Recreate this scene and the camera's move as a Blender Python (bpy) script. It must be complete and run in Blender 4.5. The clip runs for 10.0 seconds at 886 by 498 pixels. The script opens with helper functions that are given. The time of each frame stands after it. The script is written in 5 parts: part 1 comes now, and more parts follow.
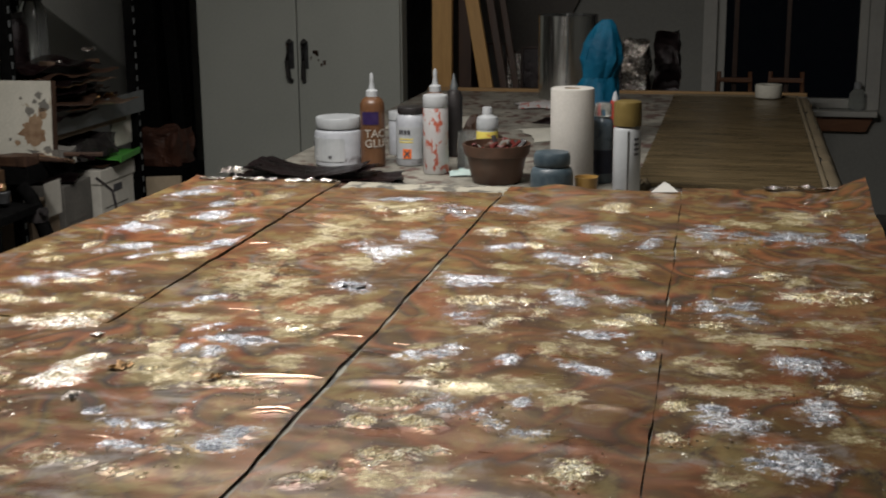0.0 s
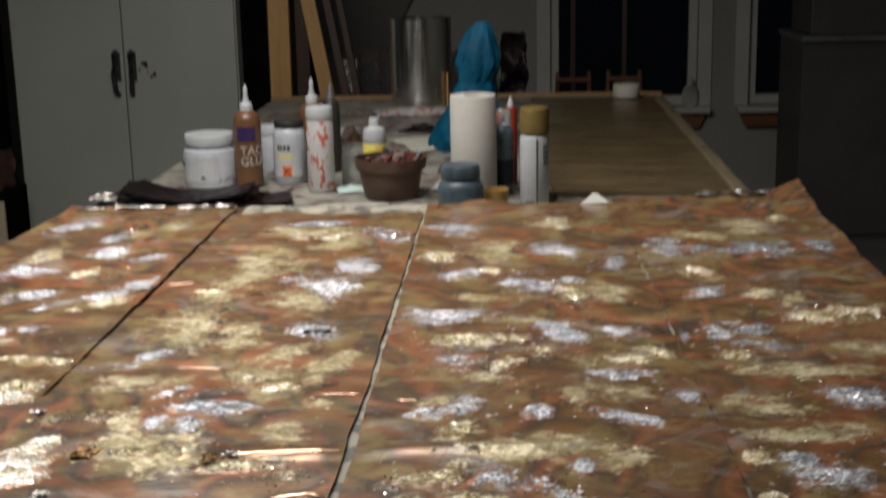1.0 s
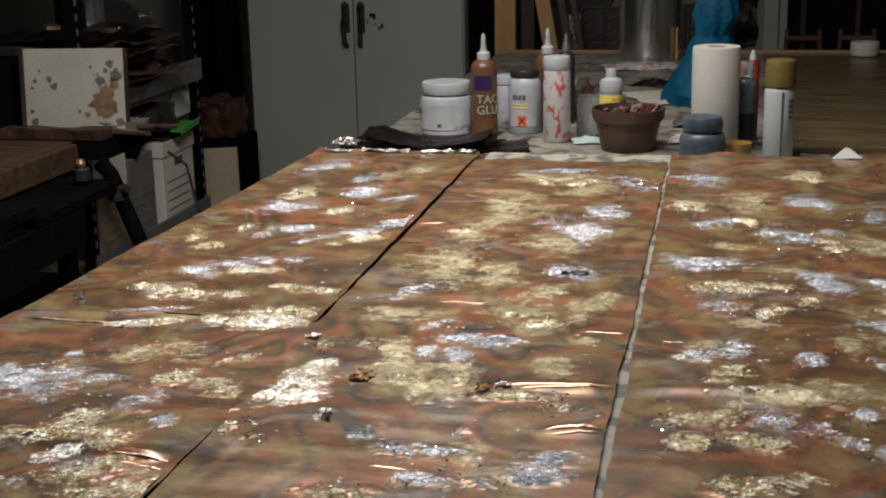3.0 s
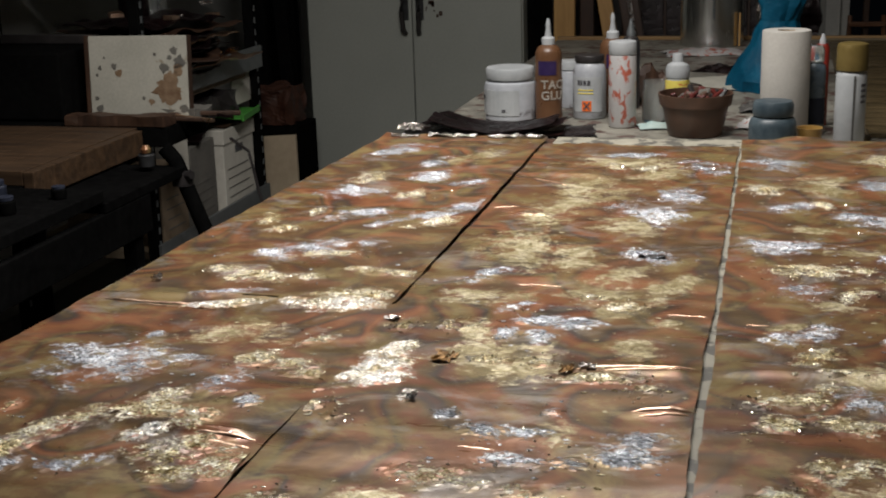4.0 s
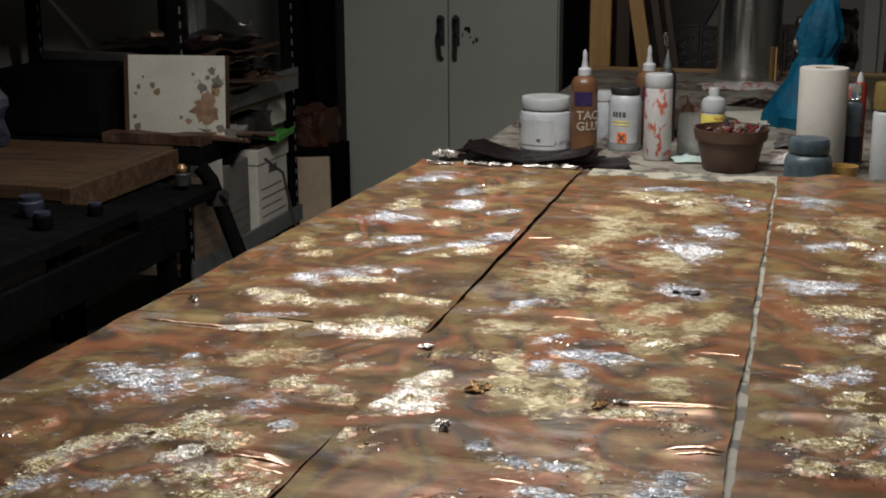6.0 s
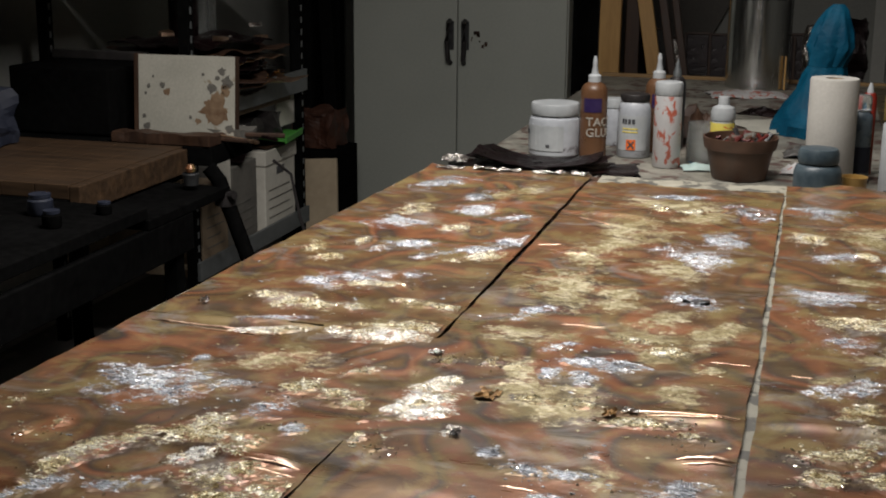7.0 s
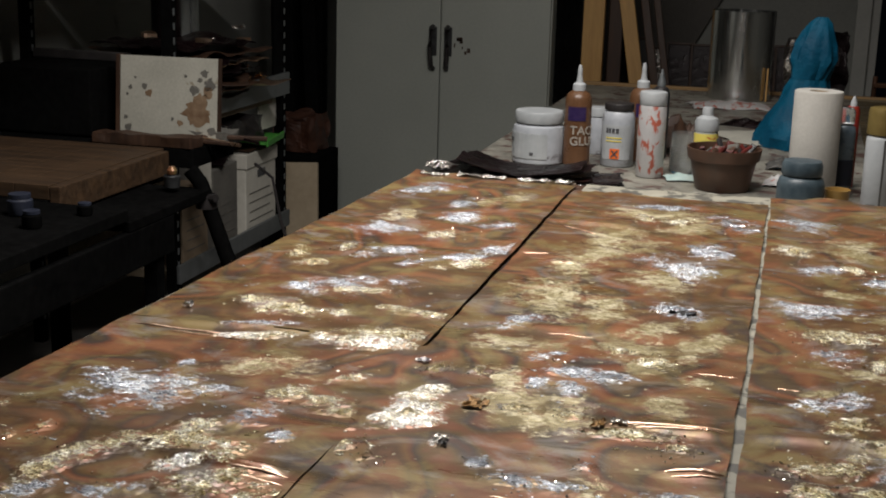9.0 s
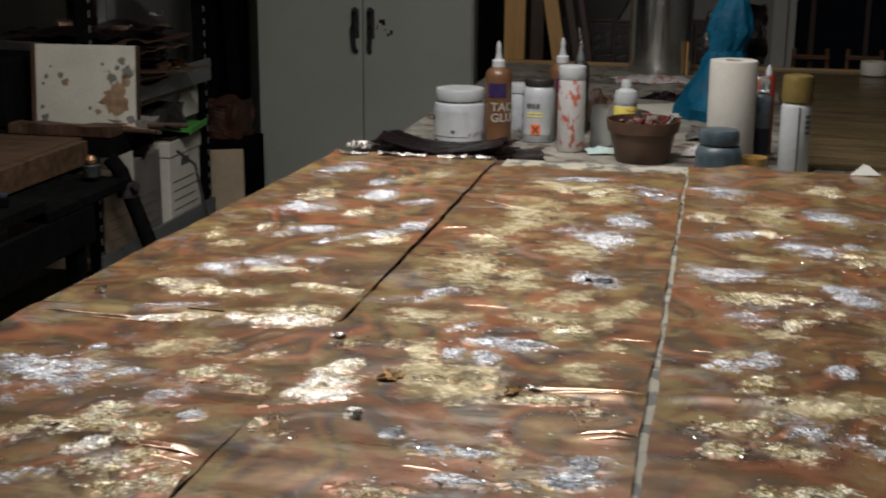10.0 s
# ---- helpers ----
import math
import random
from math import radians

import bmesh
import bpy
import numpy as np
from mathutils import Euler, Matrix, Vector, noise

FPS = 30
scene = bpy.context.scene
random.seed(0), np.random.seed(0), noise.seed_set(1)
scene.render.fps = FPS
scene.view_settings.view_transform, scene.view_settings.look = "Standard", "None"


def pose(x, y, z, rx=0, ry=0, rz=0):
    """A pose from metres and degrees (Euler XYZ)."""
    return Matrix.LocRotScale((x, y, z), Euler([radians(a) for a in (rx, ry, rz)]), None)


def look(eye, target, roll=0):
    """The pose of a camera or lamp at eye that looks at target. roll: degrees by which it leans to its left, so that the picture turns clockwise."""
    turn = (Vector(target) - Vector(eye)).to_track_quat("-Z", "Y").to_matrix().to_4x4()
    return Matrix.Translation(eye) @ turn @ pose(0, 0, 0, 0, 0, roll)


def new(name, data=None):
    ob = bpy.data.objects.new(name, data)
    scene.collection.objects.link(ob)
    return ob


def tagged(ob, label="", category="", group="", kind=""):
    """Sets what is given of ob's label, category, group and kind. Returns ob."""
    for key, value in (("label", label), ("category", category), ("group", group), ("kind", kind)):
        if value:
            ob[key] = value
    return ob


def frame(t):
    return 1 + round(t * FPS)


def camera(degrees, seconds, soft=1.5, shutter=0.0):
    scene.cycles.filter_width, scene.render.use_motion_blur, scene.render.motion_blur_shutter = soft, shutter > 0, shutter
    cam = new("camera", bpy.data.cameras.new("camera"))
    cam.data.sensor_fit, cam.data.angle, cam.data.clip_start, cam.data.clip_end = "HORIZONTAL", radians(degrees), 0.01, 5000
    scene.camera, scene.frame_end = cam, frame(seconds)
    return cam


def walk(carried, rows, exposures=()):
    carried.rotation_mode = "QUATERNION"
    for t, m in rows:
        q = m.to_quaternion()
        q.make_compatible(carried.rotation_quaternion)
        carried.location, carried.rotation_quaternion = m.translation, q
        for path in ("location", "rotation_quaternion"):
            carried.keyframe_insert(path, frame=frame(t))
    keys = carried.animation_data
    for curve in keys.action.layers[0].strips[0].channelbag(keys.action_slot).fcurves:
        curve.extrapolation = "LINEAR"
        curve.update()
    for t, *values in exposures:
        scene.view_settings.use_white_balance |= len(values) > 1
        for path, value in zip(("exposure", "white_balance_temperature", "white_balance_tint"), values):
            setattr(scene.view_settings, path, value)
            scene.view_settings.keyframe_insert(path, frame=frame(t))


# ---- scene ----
cam = camera(37.3, 10.0, soft=1.9, shutter=0.5)
PATH = [
    (0, (0.481, -2.76, 1.431), (0.051, -0.862, 0.97), -0.5),
    (0.3, (0.446, -2.698, 1.416), (0.069, -0.783, 0.982), -0.6),
    (0.5, (0.356, -2.678, 1.445), (0.096, -0.733, 1.058), 0.4),
    (0.6, (0.312, -2.645, 1.445), (0.08, -0.693, 1.078), 0.1),
    (0.8, (0.215, -2.627, 1.455), (0.062, -0.67, 1.07), 0.6),
    (1, (0.187, -2.569, 1.422), (0.071, -0.626, 0.962), -1.2),
    (1.2, (0.155, -2.543, 1.42), (0.06, -0.608, 0.922), -0.4),
    (1.3, (0.13, -2.547, 1.42), (0.049, -0.609, 0.932), 1.3),
    (1.5, (0.138, -2.546, 1.419), (0.037, -0.611, 0.923), 1.2),
    (1.7, (0.13, -2.578, 1.417), (0.003, -0.648, 0.911), 2),
    (2, (0.117, -2.587, 1.415), (-0.143, -0.673, 0.897), 0.5),
    (2.2, (0.116, -2.617, 1.416), (-0.196, -0.706, 0.912), 0.6),
    (2.5, (0.117, -2.602, 1.41), (-0.249, -0.687, 0.963), -0.1),
    (2.7, (0.107, -2.612, 1.422), (-0.272, -0.705, 0.952), 0.1),
    (3, (0.105, -2.591, 1.399), (-0.308, -0.702, 0.888), -1.3),
    (4.5, (0.058, -2.594, 1.388), (-0.453, -0.735, 0.857), -1.1),
    (5, (0.059, -2.586, 1.391), (-0.463, -0.733, 0.849), -0.6),
    (5.5, (0.061, -2.594, 1.395), (-0.467, -0.733, 0.888), -0.5),
    (7, (0.052, -2.606, 1.403), (-0.482, -0.74, 0.918), 0.5),
    (7.5, (0.043, -2.605, 1.403), (-0.495, -0.745, 0.901), 1.3),
    (8, (0.036, -2.606, 1.407), (-0.474, -0.732, 0.929), 1.5),
    (8.5, (0.033, -2.607, 1.405), (-0.48, -0.734, 0.928), 1.5),
    (9, (0.036, -2.602, 1.403), (-0.464, -0.725, 0.927), 1.6),
    (9.5, (0.043, -2.608, 1.399), (-0.44, -0.725, 0.927), 1.1),
    (9.7, (0.046, -2.616, 1.404), (-0.399, -0.73, 0.912), 1.3),
    (10, (0.063, -2.594, 1.388), (-0.341, -0.699, 0.892), 0.4),
]
walk(cam, [(t, look(e, a, r)) for t, e, a, r in PATH], [(0, 0.15), (1.6, 0.1), (2.6, 0.0), (10, 0.0)])

# ---- light ----
world = bpy.data.worlds.new("night")
world.use_nodes = True
scene.world = world
world.node_tree.nodes["Background"].inputs[0].default_value = (0.55, 0.65, 0.9, 1)
world.node_tree.nodes["Background"].inputs[1].default_value = 0.0015
scene.view_settings.exposure = 0.0


def area_lamp(name, m, sx, sy, watts, colour):
    d = bpy.data.lights.new(name, "AREA")
    d.shape, d.size, d.size_y, d.energy, d.color = "RECTANGLE", sx, sy, watts, colour
    ob = new(name, d)
    ob.matrix_world = m
    return ob


# the weak second lamp is an added fill over the back table
LAMPS = [(-0.52, -0.30, 2.43, 47), (-0.55, 1.15, 2.43, 3.0)]
for lx, ly, lz, watts in LAMPS:
    area_lamp("ceiling_lamp_light", pose(lx, ly, lz), 1.15, 0.12, watts, (1.0, 0.955, 0.915))


# ---- materials ----
def nodes_of(name):
    m = bpy.data.materials.new(name)
    m.use_nodes = True
    return m, m.node_tree, m.node_tree.nodes["Principled BSDF"]


def link(nt, a, b):
    nt.links.new(a, b)


def coords(nt, sx=1, sy=1, sz=1):
    tc = nt.nodes.new("ShaderNodeTexCoord")
    mp = nt.nodes.new("ShaderNodeMapping")
    mp.inputs["Scale"].default_value = (sx, sy, sz)
    link(nt, tc.outputs["Object"], mp.inputs["Vector"])
    return mp.outputs["Vector"]


def noise_node(nt, vec, scale, detail=4.0, rough=0.55, distortion=0.0):
    n = nt.nodes.new("ShaderNodeTexNoise")
    n.inputs["Scale"].default_value = scale
    n.inputs["Detail"].default_value = detail
    n.inputs["Roughness"].default_value = rough
    n.inputs["Distortion"].default_value = distortion
    link(nt, vec, n.inputs["Vector"])
    return n.outputs["Fac"]


def ramp(nt, fac, stops):
    r = nt.nodes.new("ShaderNodeValToRGB")
    while len(r.color_ramp.elements) < len(stops):
        r.color_ramp.elements.new(0.5)
    for e, (p, c) in zip(r.color_ramp.elements, stops):
        e.position, e.color = p, (*c, 1)
    link(nt, fac, r.inputs["Fac"])
    return r.outputs["Color"]


def mix(nt, fac, a, b, blend="MIX"):
    n = nt.nodes.new("ShaderNodeMix")
    n.data_type, n.blend_type = "RGBA", blend
    for sock, v in ((n.inputs["Factor"], fac), (n.inputs["A"], a), (n.inputs["B"], b)):
        if isinstance(v, (int, float)):
            sock.default_value = v
        elif isinstance(v, tuple):
            sock.default_value = (*v, 1)
        else:
            link(nt, v, sock)
    return n.outputs["Result"]


def span(nt, value, a, b, lo, hi):
    n = nt.nodes.new("ShaderNodeMapRange")
    for i, v in enumerate((a, b, lo, hi)):
        n.inputs[i + 1].default_value = v
    link(nt, value, n.inputs[0])
    return n.outputs[0]


def bump(nt, bsdf, height, strength, distance):
    b = nt.nodes.new("ShaderNodeBump")
    b.inputs["Strength"].default_value, b.inputs["Distance"].default_value = strength, distance
    link(nt, height, b.inputs["Height"])
    link(nt, b.outputs["Normal"], bsdf.inputs["Normal"])


def surface(name, dark, light, grain=30, large=4, rough=0.6, metal=0.0, relief=0.15, depth=0.002, stretch=(1, 1, 1),
            spots=None, spot_scale=9.0, spot_at=0.62, coat=0.0, clear=0.0, shine=0.5):
    """A surface whose colour varies at a large and a small scale, with relief and, if asked, stains."""
    m, nt, b = nodes_of(name)
    v = coords(nt, *stretch)
    big, small = noise_node(nt, v, large, 3), noise_node(nt, v, grain, 6, 0.65)
    f = mix(nt, 0.5, big, small)
    col = ramp(nt, f, [(0.36, dark), (0.64, light)])
    if spots:
        s = noise_node(nt, v, spot_scale, 5, 0.6, 0.4)
        col = mix(nt, span(nt, s, spot_at, spot_at + 0.05, 0, 1), col, spots)
    link(nt, col, b.inputs["Base Color"])
    link(nt, span(nt, small, 0.3, 0.7, max(rough - 0.12, 0.03), min(rough + 0.12, 1)), b.inputs["Roughness"])
    b.inputs["Metallic"].default_value = metal
    b.inputs["Specular IOR Level"].default_value = shine
    b.inputs["Coat Weight"].default_value = coat
    b.inputs["Coat Roughness"].default_value = 0.12
    b.inputs["Transmission Weight"].default_value = clear
    if relief:
        bump(nt, b, small, relief, depth)
    return m


def copper_nodes(nt):
    """Colour of heat-stained copper: islands with dark rims, in orange, brown and olive, under a pale sheen put into
    the colour.
    """
    v = coords(nt, 1.0, 0.9, 1.0)
    n1 = noise_node(nt, v, 7.5, 1.2, 0.4, 0.7)
    n2 = noise_node(nt, v, 26.0, 4, 0.6)
    f = mix(nt, 0.10, n1, n2)
    rings = ramp(nt, f, [(0.26, (0.36, 0.135, 0.052)), (0.34, (0.20, 0.120, 0.040)), (0.385, (0.058, 0.050, 0.043)), (0.41, (0.20, 0.070, 0.036)),
                         (0.455, (0.38, 0.155, 0.066)), (0.49, (0.24, 0.092, 0.046)), (0.52, (0.165, 0.105, 0.040)), (0.548, (0.058, 0.051, 0.046)),
                         (0.57, (0.17, 0.066, 0.036)), (0.61, (0.25, 0.140, 0.052)), (0.66, (0.12, 0.068, 0.038)), (0.72, (0.40, 0.160, 0.066))])
    wide = noise_node(nt, v, 2.3, 2, 0.5)
    toned = mix(nt, span(nt, wide, 0.34, 0.66, 0.08, 0.54), rings, (0.205, 0.102, 0.051))
    smoke = noise_node(nt, coords(nt, 0.9, 0.9, 1.0), 9.0, 6, 0.62, 0.8)
    olive = mix(nt, span(nt, smoke, 0.50, 0.64, 0, 0.62), toned, (0.108, 0.074, 0.034))
    wash = noise_node(nt, coords(nt, 1.0, 1.0, 1.3), 13.0, 8, 0.7, 0.6)
    gilt = mix(nt, span(nt, wash, 0.495, 0.62, 0, 0.6), olive, (0.37, 0.295, 0.120))
    # pale grey haze: reflected sheen of the sheets, mixed into the base colour
    sheen_veil = noise_node(nt, coords(nt, 0.9, 1.2, 0.7), 12.0, 8, 0.72, 0.7)
    return mix(nt, span(nt, sheen_veil, 0.545, 0.66, 0, 0.5), gilt, (0.42, 0.40, 0.38)), n2


def copper_material():
    m, nt, b = nodes_of("heat_stained_copper")
    col, fine = copper_nodes(nt)
    link(nt, col, b.inputs["Base Color"])
    b.inputs["Metallic"].default_value = 0.3
    sheen = noise_node(nt, coords(nt, 2.0, 8.0, 1.0), 3.0, 4, 0.55)
    link(nt, span(nt, sheen, 0.35, 0.65, 0.27, 0.42), b.inputs["Roughness"])
    b.inputs["Coat Weight"].default_value = 0.25
    b.inputs["Coat Roughness"].default_value = 0.09
    bump(nt, b, mix(nt, 0.5, sheen, fine), 0.17, 0.006)
    return m


def math_node(nt, op, a, b):
    n = nt.nodes.new("ShaderNodeMath")
    n.operation = op
    for sock, v in zip(n.inputs, (a, b)):
        if isinstance(v, (int, float)):
            sock.default_value = v
        else:
            link(nt, v, sock)
    return n.outputs[0]


def leaf_material(name, dark, mid, light, rough, metal, relief, grain, soft_edge, worn_at, streak):
    """Metal leaf on copper: wrinkled, with light and shade of the folds put into its tone, torn at its rim and rubbed
    through in places.
    """
    m, nt, b = nodes_of(name)
    v = coords(nt, 1.0, streak, 1.0)
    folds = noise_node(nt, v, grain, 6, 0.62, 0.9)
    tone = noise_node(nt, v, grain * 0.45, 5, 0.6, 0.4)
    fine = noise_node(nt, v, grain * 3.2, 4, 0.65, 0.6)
    # creases get the dark colour, crests the light one: shading put into the tone
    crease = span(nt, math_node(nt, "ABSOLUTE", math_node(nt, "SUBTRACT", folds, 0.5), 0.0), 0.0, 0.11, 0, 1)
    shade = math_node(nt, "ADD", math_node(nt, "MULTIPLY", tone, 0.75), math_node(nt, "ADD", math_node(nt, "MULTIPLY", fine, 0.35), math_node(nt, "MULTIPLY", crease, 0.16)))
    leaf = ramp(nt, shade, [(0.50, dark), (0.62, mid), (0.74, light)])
    copper, _ = copper_nodes(nt)
    at_node = nt.nodes.new("ShaderNodeAttribute")
    at_node.attribute_name = "fade"
    tear = math_node(nt, "ADD", math_node(nt, "MULTIPLY", noise_node(nt, coords(nt, 1.0, 1.7, 1.0), 34.0, 8, 0.72, 0.5), 0.5),
                     math_node(nt, "MULTIPLY", noise_node(nt, coords(nt, 1.0, 1.3, 1.0), 140.0, 5, 0.7, 0.4), 0.5))
    body = math_node(nt, "ADD", at_node.outputs["Fac"], math_node(nt, "MULTIPLY", math_node(nt, "SUBTRACT", tear, 0.5), 6.0))
    mask = span(nt, body, worn_at, worn_at + soft_edge, 0, 1)
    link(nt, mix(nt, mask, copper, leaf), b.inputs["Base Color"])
    link(nt, span(nt, mask, 0, 1, 0.3, metal), b.inputs["Metallic"])
    link(nt, mix(nt, mask, (0.34, 0.34, 0.34), span(nt, fine, 0.3, 0.7, rough - 0.1, rough + 0.14)), b.inputs["Roughness"])
    height = math_node(nt, "MULTIPLY", math_node(nt, "SUBTRACT", math_node(nt, "ADD", math_node(nt, "MULTIPLY", crease, 0.3), folds), 0.68), mask)
    bump(nt, b, height, relief, 0.007)
    return m


M = {
    "copper": copper_material(),
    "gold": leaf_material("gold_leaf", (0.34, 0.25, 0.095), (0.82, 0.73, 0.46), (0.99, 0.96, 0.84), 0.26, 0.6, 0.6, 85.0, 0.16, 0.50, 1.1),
    # whiter copy of the gold leaf: its glare is put into the colour
    "white": leaf_material("glare_leaf", (0.52, 0.44, 0.26), (0.92, 0.87, 0.74), (0.99, 0.98, 0.95), 0.24, 0.5, 0.5, 70.0, 0.12, 0.26, 1.1),
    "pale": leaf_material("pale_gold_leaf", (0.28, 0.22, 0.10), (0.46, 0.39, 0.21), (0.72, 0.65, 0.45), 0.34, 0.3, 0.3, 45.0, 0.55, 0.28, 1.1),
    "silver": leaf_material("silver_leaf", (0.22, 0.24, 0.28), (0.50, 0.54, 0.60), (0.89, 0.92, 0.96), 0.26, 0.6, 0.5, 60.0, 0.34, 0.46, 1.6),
    "amber_leaf": surface("scorched_amber_leaf", (0.10, 0.045, 0.012), (0.30, 0.16, 0.04), 60, 14, 0.4, 0.5, relief=0.6, depth=0.004),
    # tiny polished flakes, added to make the sparkle of the leaf
    "glint": surface("glint_flakes", (0.85, 0.80, 0.68), (0.98, 0.96, 0.92), 60, 10, 0.16, 1.0, relief=0),
    "wall": surface("painted_wall", (0.26, 0.265, 0.245), (0.33, 0.335, 0.31), 60, 1.5, 0.75, relief=0.1),
    "wall_shadow": surface("shaded_plaster", (0.11, 0.10, 0.09), (0.16, 0.15, 0.135), 60, 1.5, 0.8, relief=0.1),
    "ceiling": surface("ceiling_paint", (0.55, 0.55, 0.52), (0.63, 0.63, 0.6), 70, 2, 0.8),
    "floor": surface("concrete_floor", (0.10, 0.095, 0.09), (0.20, 0.19, 0.175), 45, 2, 0.7, spots=(0.3, 0.28, 0.25), spot_scale=5),
    "locker": surface("grey_enamel", (0.36, 0.38, 0.345), (0.42, 0.44, 0.40), 90, 2.2, 0.42, relief=0.05, depth=0.001,
                      spots=(0.26, 0.25, 0.21), spot_scale=14, spot_at=0.71),
    # far darker than black paint: the dimness at the left is put into it
    "shaded_black": surface("shaded_black", (0.003, 0.003, 0.003), (0.007, 0.007, 0.007), 40, 5, 0.85, shine=0.0),
    "dark_steel": surface("dark_steel", (0.03, 0.03, 0.032), (0.075, 0.078, 0.08), 40, 5, 0.45, 0.5),
    "grey_steel": surface("galvanised_steel", (0.14, 0.155, 0.16), (0.26, 0.275, 0.28), 30, 4, 0.45, 0.6),
    "dark_grey": surface("dark_grey_paint", (0.055, 0.053, 0.05), (0.085, 0.082, 0.076), 40, 3, 0.55),
    "pine": surface("pine_wood", (0.42, 0.23, 0.075), (0.60, 0.36, 0.13), 14, 3, 0.55, stretch=(6, 6, 0.6)),
    "board_wood": surface("worn_oak", (0.026, 0.015, 0.008), (0.085, 0.046, 0.021), 9, 3, 0.6, stretch=(1, 7, 6)),
    "dark_wood": surface("dark_wood", (0.028, 0.014, 0.009), (0.07, 0.034, 0.018), 12, 3, 0.55, stretch=(5, 5, 0.7)),
    "sill_wood": surface("stained_sill", (0.13, 0.055, 0.025), (0.21, 0.095, 0.045), 12, 3, 0.45, stretch=(0.8, 6, 6)),
    "bench_paint": surface("paint_splashed_board", (0.25, 0.235, 0.185), (0.38, 0.36, 0.29), 40, 7, 0.6, spots=(0.10, 0.095, 0.08), spot_scale=22, spot_at=0.51),
    "table_paint": surface("paint_stained_top", (0.11, 0.105, 0.09), (0.33, 0.315, 0.265), 34, 9, 0.55, spots=(0.10, 0.06, 0.05), spot_scale=19, spot_at=0.53),
    "brown_panel": surface("brown_streaked_varnish", (0.062, 0.046, 0.023), (0.15, 0.108, 0.054), 10, 4, 0.3, stretch=(0.9, 7, 1), relief=0.08),
    "pine_dull": surface("grimy_pine", (0.22, 0.13, 0.05), (0.36, 0.22, 0.09), 14, 3, 0.6, stretch=(0.6, 6, 6)),
    "kraft": surface("kraft_paper", (0.11, 0.088, 0.052), (0.18, 0.142, 0.086), 50, 5, 0.8),
    "carton": surface("cardboard", (0.20, 0.15, 0.10), (0.29, 0.22, 0.15), 40, 4, 0.8),
    "white_carton": surface("white_carton", (0.50, 0.48, 0.42), (0.64, 0.62, 0.55), 40, 4, 0.75),
    "canvas": surface("stained_canvas", (0.38, 0.37, 0.315), (0.52, 0.505, 0.435), 120, 7, 0.8, relief=0.3, depth=0.001, spots=(0.27, 0.22, 0.15), spot_scale=16, spot_at=0.64),
    "rust": surface("rust_stain", (0.15, 0.085, 0.045), (0.30, 0.21, 0.13), 60, 20, 0.8),
    "white_plastic": surface("white_plastic", (0.36, 0.38, 0.39), (0.46, 0.48, 0.49), 30, 10, 0.4, relief=0.03),
    "grimy_plastic": surface("smudged_white_plastic", (0.35, 0.37, 0.40), (0.47, 0.49, 0.52), 40, 12, 0.4, relief=0.03, spots=(0.21, 0.20, 0.21), spot_scale=24, spot_at=0.60),
    "red_stain": surface("white_plastic_with_red_smears", (0.46, 0.45, 0.45), (0.56, 0.55, 0.54), 40, 12, 0.45, relief=0.05, stretch=(1, 1, 0.6), spots=(0.42, 0.10, 0.06), spot_scale=42, spot_at=0.545),
    "paper": surface("white_paper_towel", (0.38, 0.366, 0.335), (0.46, 0.446, 0.41), 150, 12, 0.9, relief=0.35, depth=0.002),
    "cardtube": surface("card_tube", (0.30, 0.22, 0.14), (0.38, 0.29, 0.19), 60, 8, 0.85),
    "glue": surface("brown_bottle_plastic", (0.105, 0.05, 0.024), (0.145, 0.07, 0.033), 25, 6, 0.35, relief=0.03),
    "purple": surface("purple_label", (0.022, 0.012, 0.06), (0.04, 0.022, 0.095), 40, 8, 0.4, relief=0),
    "lettering": surface("white_lettering", (0.30, 0.27, 0.23), (0.40, 0.36, 0.31), 40, 8, 0.5, relief=0),
    "ink": surface("dark_print", (0.05, 0.05, 0.055), (0.10, 0.10, 0.11), 60, 8, 0.5, relief=0),
    "orange": surface("orange_label", (0.75, 0.13, 0.02), (0.85, 0.18, 0.03), 60, 8, 0.5, relief=0),
    "yellow": surface("yellow_label", (0.68, 0.56, 0.10), (0.80, 0.68, 0.16), 30, 9, 0.5, relief=0, spots=(0.55, 0.12, 0.04), spot_scale=35, spot_at=0.6),
    "black_plastic": surface("black_lid", (0.015, 0.014, 0.014), (0.04, 0.035, 0.035), 30, 6, 0.4),
    "pot": surface("brown_plastic_pot", (0.055, 0.029, 0.018), (0.105, 0.055, 0.034), 25, 9, 0.5),
    "red_paint": surface("dried_red_paint", (0.06, 0.010, 0.009), (0.16, 0.024, 0.018), 40, 12, 0.5),
    "blue_grey": surface("smeared_blue_plastic", (0.028, 0.045, 0.058), (0.085, 0.115, 0.13), 35, 12, 0.45),
    "bag": surface("blue_plastic_film", (0.0005, 0.05, 0.10), (0.002, 0.10, 0.18), 14, 5, 0.55, relief=0.8, depth=0.014, shine=0.2),
    "foil": surface("polished_aluminium", (0.62, 0.63, 0.62), (0.72, 0.73, 0.72), 8, 3, 0.2, 1.0, stretch=(5, 5, 0.4), relief=0.12, depth=0.004),
    "crumpled_foil": surface("crumpled_foil", (0.35, 0.30, 0.27), (0.65, 0.62, 0.58), 40, 18, 0.25, 0.9, relief=0.8, depth=0.01),
    "scorched": surface("scorched_copper", (0.003, 0.0018, 0.002), (0.016, 0.007, 0.008), 30, 9, 0.34, 0.35, relief=0.7, depth=0.006, shine=0.4),
